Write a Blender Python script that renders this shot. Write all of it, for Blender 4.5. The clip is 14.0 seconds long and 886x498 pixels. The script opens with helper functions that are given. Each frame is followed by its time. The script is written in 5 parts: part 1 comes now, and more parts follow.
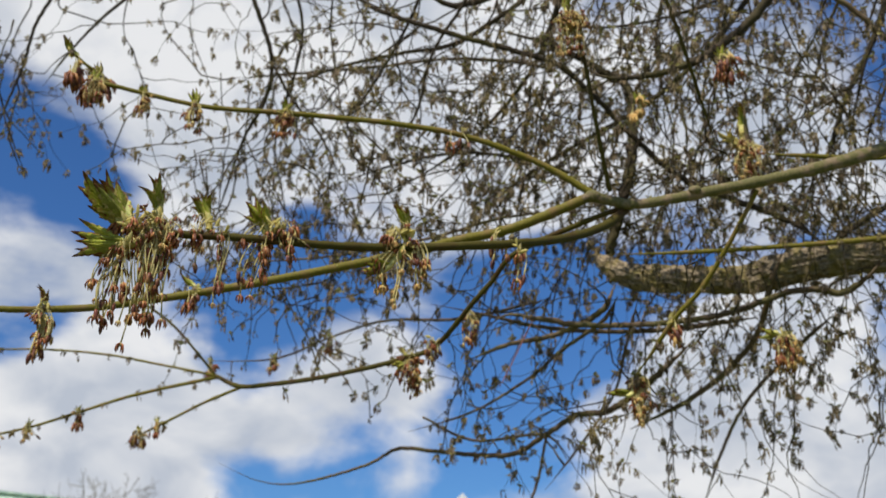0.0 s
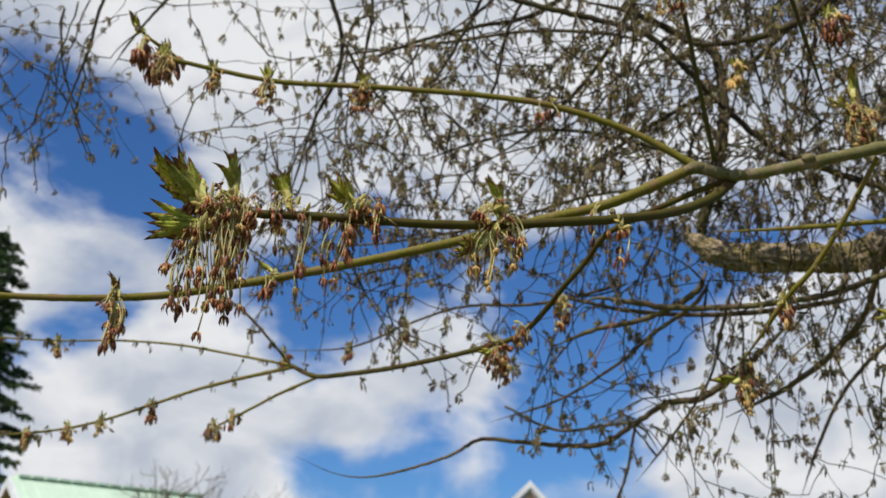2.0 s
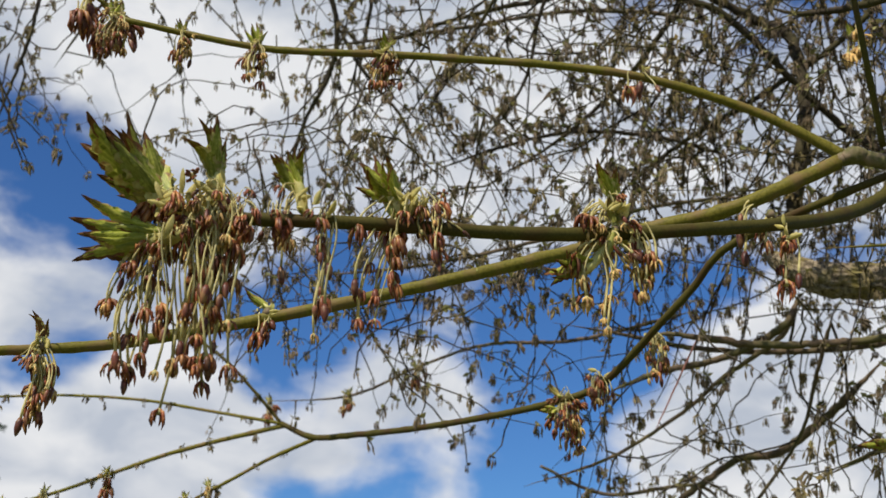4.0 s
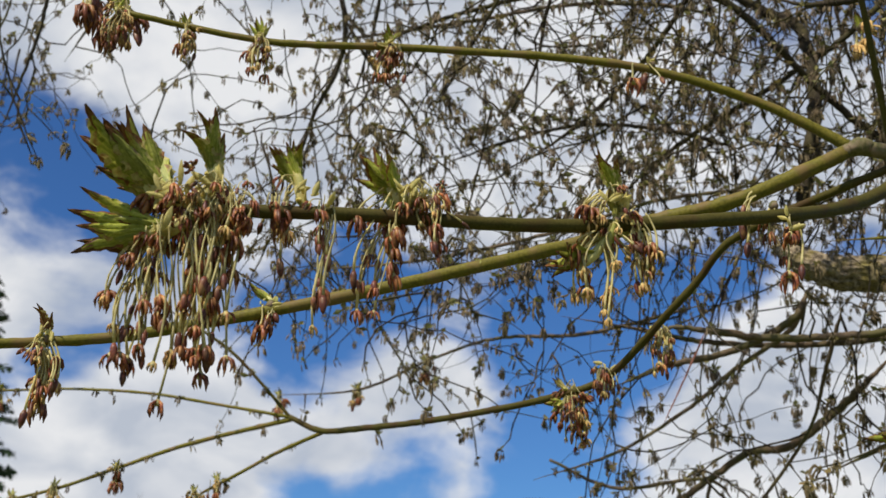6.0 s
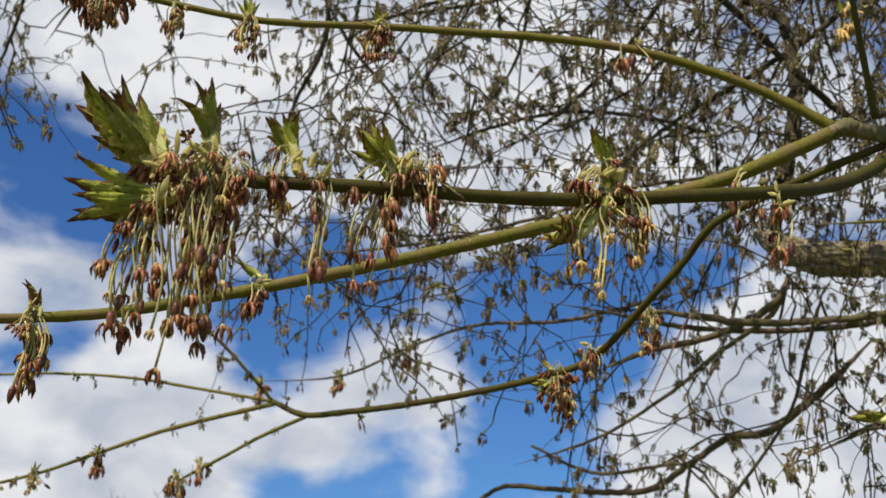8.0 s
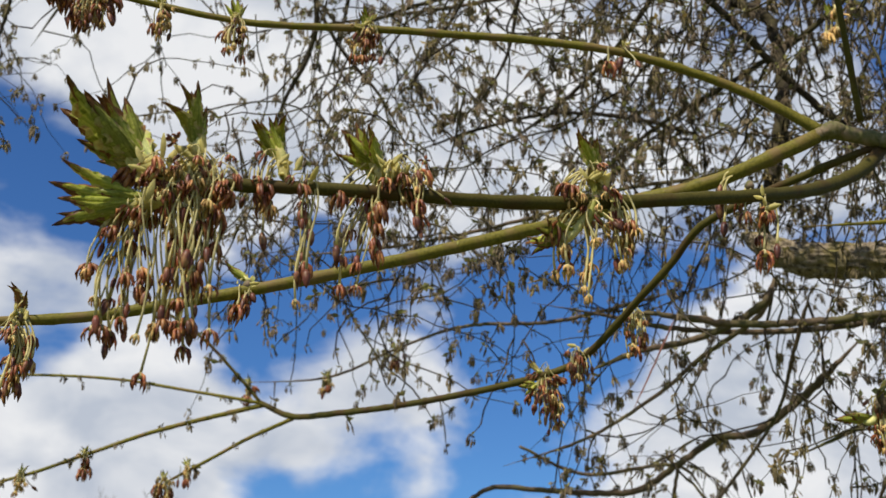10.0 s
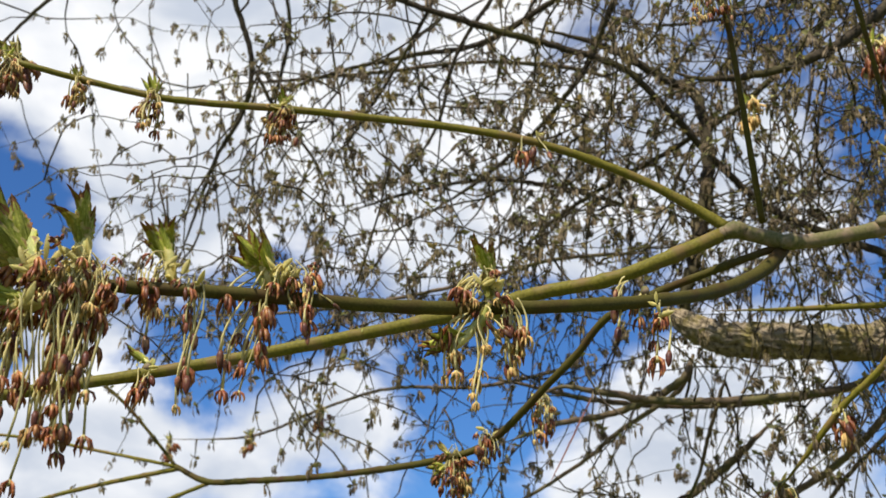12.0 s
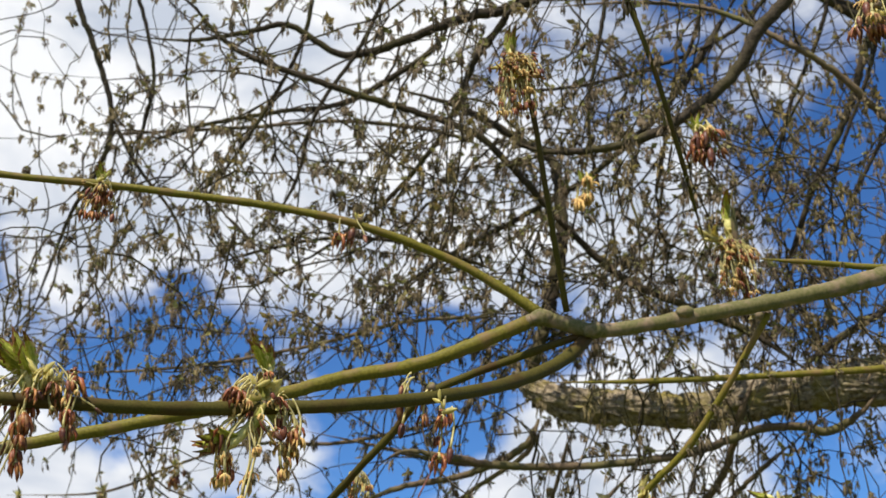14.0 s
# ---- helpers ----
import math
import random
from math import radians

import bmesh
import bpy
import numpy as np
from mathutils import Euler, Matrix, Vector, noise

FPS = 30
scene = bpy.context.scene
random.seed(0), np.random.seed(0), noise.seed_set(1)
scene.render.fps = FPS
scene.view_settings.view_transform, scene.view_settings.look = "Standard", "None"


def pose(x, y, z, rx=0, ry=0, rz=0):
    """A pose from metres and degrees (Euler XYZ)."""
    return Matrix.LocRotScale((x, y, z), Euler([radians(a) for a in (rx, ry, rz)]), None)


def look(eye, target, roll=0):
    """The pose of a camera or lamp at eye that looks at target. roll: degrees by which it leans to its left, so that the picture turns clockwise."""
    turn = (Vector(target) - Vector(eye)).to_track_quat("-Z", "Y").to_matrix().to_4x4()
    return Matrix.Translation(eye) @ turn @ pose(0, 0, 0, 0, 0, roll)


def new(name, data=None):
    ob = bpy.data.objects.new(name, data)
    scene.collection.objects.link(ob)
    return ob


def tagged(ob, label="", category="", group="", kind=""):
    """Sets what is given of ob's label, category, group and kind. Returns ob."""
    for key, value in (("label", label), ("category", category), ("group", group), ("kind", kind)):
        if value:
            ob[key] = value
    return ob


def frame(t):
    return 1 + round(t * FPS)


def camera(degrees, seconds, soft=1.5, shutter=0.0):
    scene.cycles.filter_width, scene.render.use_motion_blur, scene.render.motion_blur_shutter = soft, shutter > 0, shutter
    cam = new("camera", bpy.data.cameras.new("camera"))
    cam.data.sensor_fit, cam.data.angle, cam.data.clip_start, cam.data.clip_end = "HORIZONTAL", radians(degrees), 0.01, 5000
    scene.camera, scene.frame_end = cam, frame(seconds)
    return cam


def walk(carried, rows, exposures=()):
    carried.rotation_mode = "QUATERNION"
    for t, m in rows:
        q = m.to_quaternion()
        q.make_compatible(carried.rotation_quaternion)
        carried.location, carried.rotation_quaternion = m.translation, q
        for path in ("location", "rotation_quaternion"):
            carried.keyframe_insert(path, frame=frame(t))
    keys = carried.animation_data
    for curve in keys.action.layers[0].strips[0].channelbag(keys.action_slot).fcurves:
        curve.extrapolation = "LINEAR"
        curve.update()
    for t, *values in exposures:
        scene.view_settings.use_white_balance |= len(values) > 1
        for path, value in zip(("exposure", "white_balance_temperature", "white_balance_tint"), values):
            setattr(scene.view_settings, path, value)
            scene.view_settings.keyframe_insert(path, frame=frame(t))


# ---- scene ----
cam = camera(43.0, 14.0)
cam.data.dof.use_dof, cam.data.dof.focus_distance, cam.data.dof.aperture_fstop = True, 0.88, 15.0
PATH = [
    (0.0, 0.1192, -0.4811, 1.4975, 110.38, -0.83, -2.82),
    (0.5, 0.099, -0.5084, 1.4816, 108.48, -0.96, -0.86),
    (1.0, 0.0893, -0.5061, 1.4806, 107.61, -1.12, -0.33),
    (1.5, 0.0832, -0.5230, 1.5020, 107.6, -0.92, -0.36),
    (2.0, 0.0866, -0.3829, 1.5216, 109.7, -1.03, 0.48),
    (2.5, 0.0399, -0.185, 1.5838, 111.12, -0.61, 0.23),
    (3.2, -0.0021, -0.0062, 1.6503, 111.24, 0.19, -0.67),
    (4.8, -0.0026, -0.001, 1.6524, 111.21, 0.21, -0.67),
    (5.0, 0.0051, -0.0011, 1.6516, 111.18, 0.17, -0.52),
    (5.5, 0.0122, 0.0013, 1.6494, 111.02, 0.05, -0.03),
    (6.0, 0.0074, 0.0002, 1.6503, 110.99, 0.04, 0.05),
    (6.5, 0.0002, 0.0003, 1.65, 111.0, 0.0, -0.0),
    (7.0, -0.0123, -0.0014, 1.6481, 110.75, 0.02, -0.4),
    (7.5, -0.0189, 0.0067, 1.6396, 110.66, 0.21, -1.38),
    (8.0, -0.0067, 0.0038, 1.6354, 110.73, 0.33, -1.25),
    (10.3, -0.0037, 0.0018, 1.6391, 110.7, 0.48, -1.92),
    (10.5, 0.0016, -0.0013, 1.6414, 111.01, 0.33, -2.26),
    (11.0, 0.0157, -0.0059, 1.6511, 111.64, 0.1, -3.16),
    (11.5, 0.029, -0.0118, 1.6631, 111.94, -0.28, -3.84),
    (12.0, 0.036, -0.0194, 1.6798, 112.58, -0.34, -4.69),
    (12.5, 0.0731, -0.0298, 1.6897, 112.99, -0.48, -5.31),
    (13.0, 0.097, -0.0485, 1.7004, 113.01, -0.38, -6.5),
    (13.5, 0.1176, -0.0566, 1.7142, 113.15, -0.22, -7.67),
    (14.0, 0.1315, -0.0613, 1.7247, 113.99, 0.28, -9.01),
]
walk(cam, [(t, pose(*place)) for t, *place in PATH],
     [(0.0, -0.05), (2.5, -0.05), (5.0, -0.06), (8.0, -0.04), (10.5, 0.0), (11.5, 0.05), (12.0, 0.27), (12.5, 0.38), (13.0, 0.35), (14.0, 0.25)])


# ---- world, sun ----
SUN_UP, SUN_ROUND = radians(54), radians(216)  # the sun stands behind the left shoulder

world = bpy.data.worlds.new("sky")
scene.world = world
world.use_nodes = True
wn, wl = world.node_tree.nodes, world.node_tree.links
wn.clear()


def wnode(kind, **values):
    n = wn.new(kind)
    for k, v in values.items():
        n.inputs[k].default_value = v
    return n


def wmath(op, a, b=None, clamp=False):
    n = wn.new("ShaderNodeMath")
    n.operation, n.use_clamp = op, clamp
    for i, v in enumerate((a, b)):
        if v is None:
            continue
        if isinstance(v, (int, float)):
            n.inputs[i].default_value = v
        else:
            wl.new(v, n.inputs[i])
    return n.outputs[0]


coord = wn.new("ShaderNodeTexCoord").outputs["Generated"]
sky = wn.new("ShaderNodeTexSky")
sky.sky_type, sky.sun_disc = "NISHITA", False
sky.sun_elevation, sky.sun_rotation, sky.air_density, sky.dust_density, sky.ozone_density = SUN_UP, SUN_ROUND, 1.0, 0.3, 3.0
# cloud banks: direction, angular size, how much cloud (minus: a blue gap)
BANKS = [((-0.255, 0.821, 0.51), 0.131, 0.55),
         ((-0.342, 0.882, 0.324), 0.055, 0.5),
         ((-0.22, 0.954, 0.206), 0.121, 0.55),
         ((-0.022, 0.976, 0.216), 0.065, 0.5),
         ((0.305, 0.935, 0.183), 0.095, 0.65),
         ((0.008, 0.867, 0.498), 0.126, 0.3),
         ((0.227, 0.882, 0.412), 0.075, 0.25),
         ((-0.191, 0.833, 0.519), 0.101, 0.55),
         ((0.105, 0.847, 0.522), 0.131, 0.3),
         ((0.331, 0.831, 0.447), 0.06, 0.25),
         ((0.367, 0.848, 0.382), 0.101, 0.4),
         ((-0.163, 0.899, 0.407), 0.06, 0.3),
         ((-0.259, 0.879, 0.4), 0.07, -0.42),
         ((-0.349, 0.843, 0.41), 0.08, -0.38),
         ((-0.311, 0.909, 0.276), 0.035, -0.6),
         ((-0.092, 0.943, 0.32), 0.085, -0.45),
         ((0.132, 0.956, 0.261), 0.08, -0.4),
         ((0.286, 0.915, 0.285), 0.065, -0.15),
         ((0.408, 0.748, 0.523), 0.075, -0.2),
         ((-0.124, 0.945, 0.303), 0.06, -0.25),
         ((0.121, 0.959, 0.257), 0.055, -0.4),
         ((0.257, 0.933, 0.25), 0.075, -0.1),
         ((-0.351, 0.84, 0.414), 0.075, -0.12),
         ((0.461, 0.786, 0.413), 0.07, -0.5),
         ((0.249, 0.944, 0.218), 0.06, 0.35),
         ((0.262, 0.841, 0.473), 0.08, -0.22),
         ((0.304, 0.878, 0.368), 0.06, -0.22),
         ((0.412, 0.725, 0.553), 0.05, 0.3),
         ((-0.098, 0.988, 0.122), 0.04, -0.25),
         ((-0.04, 0.983, 0.177), 0.035, -0.35),
         ((0.142, 0.966, 0.217), 0.035, 0.3),
         ((-0.159, 0.925, 0.345), 0.05, 0.28),
         ((-0.072, 0.877, 0.476), 0.05, -0.25)]
stretch = wn.new("ShaderNodeMapping")
stretch.inputs["Scale"].default_value = (1.0, 1.0, 1.7)
wl.new(coord, stretch.inputs["Vector"])
fine = wnode("ShaderNodeTexNoise", Scale=6.5, Detail=9.0, Roughness=0.56, Distortion=0.25)
broad = wnode("ShaderNodeTexNoise", Scale=2.6, Detail=4.0, Roughness=0.5)
shade = wnode("ShaderNodeTexNoise", Scale=9.0, Detail=6.0, Roughness=0.5, Distortion=0.4)
for n in (fine, broad, shade):
    wl.new(stretch.outputs[0], n.inputs["Vector"])
amount = wmath("ADD", wmath("MULTIPLY", fine.outputs[0], 1.15), wmath("MULTIPLY", broad.outputs[0], 0.45))
for way, size, share in BANKS:
    dot = wn.new("ShaderNodeVectorMath")
    dot.operation = "DISTANCE"
    wl.new(coord, dot.inputs[0])
    dot.inputs[1].default_value = way
    near = wmath("SUBTRACT", 1.0, wmath("DIVIDE", dot.outputs["Value"], size * 1.7), clamp=True)
    amount = wmath("ADD", amount, wmath("MULTIPLY", wmath("SMOOTH_MIN", near, 0.6), share))
ramp = wn.new("ShaderNodeValToRGB")
ramp.color_ramp.interpolation = "EASE"
ramp.color_ramp.elements[0].position, ramp.color_ramp.elements[1].position = 0.70, 1.10
wl.new(amount, ramp.inputs[0])
tint = wn.new("ShaderNodeMix")
tint.data_type, tint.blend_type = "RGBA", "MULTIPLY"
tint.inputs["Factor"].default_value = 1.0
tint.inputs["B"].default_value = (0.39, 0.68, 1.05, 1)
wl.new(sky.outputs[0], tint.inputs["A"])
grey = wn.new("ShaderNodeValToRGB")
grey.color_ramp.elements[0].position, grey.color_ramp.elements[1].position = 0.36, 0.62
grey.color_ramp.elements[0].color, grey.color_ramp.elements[1].color = (5.0, 5.5, 6.4, 1), (8.3, 8.4, 8.6, 1)
wl.new(shade.outputs[0], grey.inputs[0])
mixed = wn.new("ShaderNodeMix")
mixed.data_type = "RGBA"
wl.new(ramp.outputs[0], mixed.inputs["Factor"])
wl.new(tint.outputs["Result"], mixed.inputs["A"])
wl.new(grey.outputs[0], mixed.inputs["B"])
back = wnode("ShaderNodeBackground", Strength=0.1)
wl.new(mixed.outputs["Result"], back.inputs["Color"])
wl.new(back.outputs[0], wn.new("ShaderNodeOutputWorld").inputs["Surface"])

sun = new("sun", bpy.data.lights.new("sun", "SUN"))
sun.data.energy, sun.data.angle, sun.data.color = 5.0, radians(0.55), (1.0, 0.95, 0.86)
sun_way = Vector((math.sin(SUN_ROUND) * math.cos(SUN_UP), math.cos(SUN_ROUND) * math.cos(SUN_UP), math.sin(SUN_UP)))
sun.matrix_world = look(sun_way * 40, (0, 0, 0))


# ---- materials ----
def material(name, base, second, scale=60.0, rough=0.7, bump=0.3, third=None, patch=8.0, metal=0.0, glow_through=0.0, stretch=(1, 1, 1), vary=0.25, gloss=0.25, deep=0.2):
    """Two-scale mottled surface: base and second by a fine noise, third by broad patches, with fine relief."""
    m = bpy.data.materials.new(name)
    m.use_nodes = True
    nodes, links = m.node_tree.nodes, m.node_tree.links
    nodes.clear()
    out = nodes.new("ShaderNodeOutputMaterial")
    bsdf = nodes.new("ShaderNodeBsdfPrincipled")
    geom = nodes.new("ShaderNodeTexCoord")
    mapping = nodes.new("ShaderNodeMapping")
    mapping.inputs["Scale"].default_value = stretch
    links.new(geom.outputs["Object"], mapping.inputs["Vector"])
    grain = nodes.new("ShaderNodeTexNoise")
    grain.inputs["Scale"].default_value, grain.inputs["Detail"].default_value, grain.inputs["Roughness"].default_value = scale, 6, 0.65
    wide = nodes.new("ShaderNodeTexNoise")
    wide.inputs["Scale"].default_value, wide.inputs["Detail"].default_value = patch, 4
    for n in (grain, wide):
        links.new(mapping.outputs[0], n.inputs["Vector"])

    def mix(fac, a, b, blend="MIX"):
        n = nodes.new("ShaderNodeMix")
        n.data_type, n.blend_type = "RGBA", blend
        for key, v in (("Factor", fac), ("A", a), ("B", b)):
            if isinstance(v, (tuple, float, int)):
                n.inputs[key].default_value = (*v, 1) if isinstance(v, tuple) else v
            else:
                links.new(v, n.inputs[key])
        return n.outputs["Result"]

    def ramp(value, lo, hi):
        n = nodes.new("ShaderNodeMapRange")
        n.inputs["From Min"].default_value, n.inputs["From Max"].default_value = lo, hi
        links.new(value, n.inputs["Value"])
        return n.outputs[0]
    colour = mix(ramp(grain.outputs[0], 0.35, 0.65), base, second)
    if third:
        colour = mix(ramp(wide.outputs[0], 0.48, 0.66), colour, third)
    if vary:
        info = nodes.new("ShaderNodeNewGeometry")
        thing = nodes.new("ShaderNodeObjectInfo")
        both = nodes.new("ShaderNodeMath")
        both.operation = "ADD"
        links.new(info.outputs["Random Per Island"], both.inputs[0])
        links.new(thing.outputs["Random"], both.inputs[1])
        frac = nodes.new("ShaderNodeMath")
        frac.operation = "FRACT"
        links.new(both.outputs[0], frac.inputs[0])
        bright = nodes.new("ShaderNodeMapRange")
        bright.inputs["To Min"].default_value, bright.inputs["To Max"].default_value = 1 - vary, 1 + vary
        links.new(frac.outputs[0], bright.inputs["Value"])
        hsv = nodes.new("ShaderNodeHueSaturation")
        links.new(bright.outputs[0], hsv.inputs["Value"])
        links.new(colour, hsv.inputs["Color"])
        colour = hsv.outputs[0]
    links.new(colour, bsdf.inputs["Base Color"])
    bsdf.inputs["Specular IOR Level"].default_value = gloss
    bsdf.inputs["Roughness"].default_value, bsdf.inputs["Metallic"].default_value = rough, metal
    if bump:
        relief = nodes.new("ShaderNodeBump")
        relief.inputs["Strength"].default_value, relief.inputs["Distance"].default_value = bump, deep / scale
        links.new(grain.outputs[0], relief.inputs["Height"])
        links.new(relief.outputs[0], bsdf.inputs["Normal"])
    surface = bsdf.outputs[0]
    if glow_through:
        thin = nodes.new("ShaderNodeBsdfTranslucent")
        links.new(colour, thin.inputs["Color"])
        both = nodes.new("ShaderNodeMixShader")
        both.inputs[0].default_value = glow_through
        links.new(surface, both.inputs[1])
        links.new(thin.outputs[0], both.inputs[2])
        surface = both.outputs[0]
    links.new(surface, out.inputs["Surface"])
    return m


MAT = {
    "twig_green": material("young_green_bark", (0.115, 0.098, 0.012), (0.205, 0.172, 0.026), 350, 0.55, 0.5, (0.20, 0.13, 0.045), 40, vary=0.08, gloss=0.12),
    "twig_dark": material("olive_brown_bark", (0.060, 0.052, 0.010), (0.100, 0.082, 0.018), 560, 0.6, 0.35, (0.075, 0.044, 0.016), 30, vary=0.08, gloss=0.1),
    "twig_grey": material("grey_green_bark", (0.10, 0.095, 0.03), (0.17, 0.145, 0.06), 280, 0.65, 0.5, (0.25, 0.175, 0.11), 60, vary=0.08, gloss=0.15),
    "brown": material("brown_bark", (0.10, 0.065, 0.035), (0.17, 0.12, 0.07), 267, 0.75, 0.4, (0.12, 0.105, 0.035), 20, vary=0.15),
    "bark_dark": material("dark_bark", (0.032, 0.025, 0.018), (0.085, 0.066, 0.044), 200, 0.9, 0.6, (0.08, 0.07, 0.028), 14, vary=0.15, gloss=0.1),
    "bark": material("mossy_bark", (0.075, 0.056, 0.036), (0.44, 0.35, 0.23), 130, 0.95, 1.0, (0.25, 0.20, 0.065), 34, vary=0.0, gloss=0.1, deep=0.6),
    "red": material("reddish_bark", (0.30, 0.10, 0.07), (0.38, 0.18, 0.13), 267, 0.6, 0.2, vary=0.1),
    "leaf": material("unfolding_leaf", (0.27, 0.31, 0.025), (0.64, 0.63, 0.12), 650, 0.42, 0.8, (0.38, 0.33, 0.05), 40, glow_through=0.45, stretch=(1, 1, 0.1), vary=0.4),
    "leaf_dark": material("folded_leaf", (0.22, 0.26, 0.022), (0.60, 0.58, 0.12), 600, 0.42, 0.9, (0.34, 0.30, 0.05), 40, glow_through=0.4, stretch=(1, 1, 0.12), vary=0.4),
    "leaf_edge": material("pale_leaf_edge", (0.52, 0.46, 0.13), (0.66, 0.58, 0.22), 467, 0.5, 0.3, (0.34, 0.16, 0.05), 150, glow_through=0.4, vary=0.25),
    "leaf_tip": material("reddish_leaf_tip", (0.17, 0.065, 0.022), (0.30, 0.15, 0.045), 233, 0.5, 0.2, vary=0.3, glow_through=0.3),
    "scale": material("cream_bud_scale", (0.64, 0.55, 0.15), (0.82, 0.73, 0.34), 330, 0.6, 0.3, (0.50, 0.40, 0.10), 140, glow_through=0.5, vary=0.12),
    "sheath": material("green_bud_sheath", (0.30, 0.30, 0.05), (0.52, 0.50, 0.15), 330, 0.5, 0.4, (0.30, 0.17, 0.05), 120, glow_through=0.35, stretch=(1, 1, 0.2), vary=0.25),
    "shoot": material("yellow_green_shoot", (0.46, 0.43, 0.12), (0.68, 0.62, 0.25), 330, 0.55, 0.3, (0.40, 0.32, 0.08), 80, vary=0.15),
    "filament": material("pale_filament", (0.56, 0.48, 0.17), (0.76, 0.66, 0.33), 400, 0.6, 0.1, vary=0.3, glow_through=0.35),
    "anther": material("red_brown_anther", (0.12, 0.026, 0.010), (0.27, 0.08, 0.026), 600, 0.45, 0.4, (0.40, 0.19, 0.055), 200, vary=0.5, gloss=0.35),
    "bud": material("closed_dark_bud", (0.07, 0.018, 0.011), (0.17, 0.05, 0.025), 467, 0.45, 0.3, (0.26, 0.13, 0.05), 160, vary=0.45, gloss=0.35),
    "anther_pale": material("spent_tan_anther", (0.46, 0.25, 0.075), (0.68, 0.48, 0.17), 600, 0.7, 0.4, (0.25, 0.11, 0.045), 200, vary=0.4),
    "crown_leaf": material("small_crown_leaf", (0.15, 0.15, 0.05), (0.34, 0.31, 0.11), 130, 0.6, 0.0, (0.28, 0.19, 0.06), 9, vary=0.45, glow_through=0.35),
    "crown_flower": material("small_crown_flower", (0.11, 0.075, 0.045), (0.27, 0.20, 0.115), 130, 0.7, 0.0, (0.26, 0.20, 0.08), 9, vary=0.5, glow_through=0.2),
}
# the box elder: every branch by its centre line (x, y, z) and radius, in metres
BRANCHES = []


def branch(name, stuff, label, *line):
    BRANCHES.append((name, stuff, label, line))


branch('flowering_twig', 'twig_dark', 'olive-brown young twig bearing opposite flower clusters',
       (-0.1595, 0.6428, 1.9303, 0.00293), (-0.1161, 0.6579, 1.9288, 0.00397), (-0.0632, 0.6696, 1.9318, 0.00454),
       (-0.0087, 0.6838, 1.9339, 0.00462), (0.0602, 0.7088, 1.9396, 0.00478), (0.1305, 0.735, 1.9499, 0.00514),
       (0.1838, 0.7443, 1.9567, 0.00496), (0.2604, 0.7869, 1.9786, 0.00528), (0.3326, 0.8483, 2.0114, 0.00573),
       (0.395, 0.8958, 2.0503, 0.00611), (0.4362, 0.9234, 2.0921, 0.00638))
branch('main_branch', 'twig_grey', 'grey-green branch forking into younger twigs',
       (0.3632, 0.9162, 2.0916, 0.0059), (0.384, 0.9146, 2.0983, 0.00712), (0.433, 0.9088, 2.0866, 0.00688),
       (0.4798, 0.9029, 2.0924, 0.0069), (0.545, 0.8954, 2.1055, 0.00733), (0.6254, 0.8846, 2.1217, 0.00755),
       (0.7149, 0.8814, 2.1473, 0.00888), (0.8813, 0.9042, 2.2143, 0.01069))
branch('lower_twig', 'twig_green', 'green young twig running past the flowering twig',
       (-0.5419, 0.8608, 1.9086, 0.00344), (-0.4416, 0.8786, 1.9071, 0.00386), (-0.3654, 0.8944, 1.9103, 0.00429),
       (-0.335, 0.9064, 1.9148, 0.00434), (-0.2768, 0.9235, 1.9238, 0.0048), (-0.2226, 0.9358, 1.9366, 0.00507),
       (-0.131, 0.9419, 1.9561, 0.00533), (-0.0421, 0.9459, 1.9769, 0.00558), (0.0387, 0.947, 1.9966, 0.00581),
       (0.1422, 0.9531, 2.0252, 0.0063), (0.2066, 0.9584, 2.0473, 0.00658), (0.2672, 0.9282, 2.0518, 0.00645),
       (0.3254, 0.9208, 2.0743, 0.00691), (0.3688, 0.9162, 2.0943, 0.00696))
branch('upper_twig', 'twig_green', 'green young twig with paired flower buds',
       (0.3938, 0.9608, 2.1214, 0.00595), (0.3507, 0.9648, 2.1511, 0.00483), (0.3, 0.9678, 2.179, 0.00448),
       (0.2115, 0.968, 2.2098, 0.00411), (0.1213, 0.9734, 2.227, 0.00394), (0.0373, 0.9755, 2.2348, 0.00376),
       (-0.0443, 0.9738, 2.2394, 0.00376), (-0.109, 0.9731, 2.241, 0.00355), (-0.172, 0.9715, 2.2452, 0.00334),
       (-0.2469, 0.9664, 2.2585, 0.00312), (-0.3088, 0.9614, 2.2716, 0.00293), (-0.3163, 1.0213, 2.3062, 0.00282),
       (-0.351, 1.0128, 2.3286, 0.0023), (-0.3752, 1.0048, 2.3492, 0.00179))
branch('drooping_twig', 'twig_dark', 'long drooping olive-brown twig that forks towards its end',
       (0.4246, 0.9123, 2.0847, 0.00352), (0.3776, 0.9339, 2.071, 0.00373), (0.3238, 0.9797, 2.0596, 0.00402),
       (0.2808, 1.009, 2.0433, 0.00389), (0.2568, 1.0406, 2.0164, 0.00376), (0.2318, 1.071, 1.9926, 0.00381),
       (0.1835, 1.161, 1.9526, 0.00394), (0.1322, 1.1923, 1.938, 0.00382), (0.0635, 1.2925, 1.9447, 0.0039),
       (-0.0171, 1.4238, 1.9601, 0.00405), (-0.1054, 1.5538, 1.9788, 0.0044), (-0.1712, 1.6182, 1.989, 0.00432),
       (-0.2205, 1.6429, 2.0145, 0.00386))
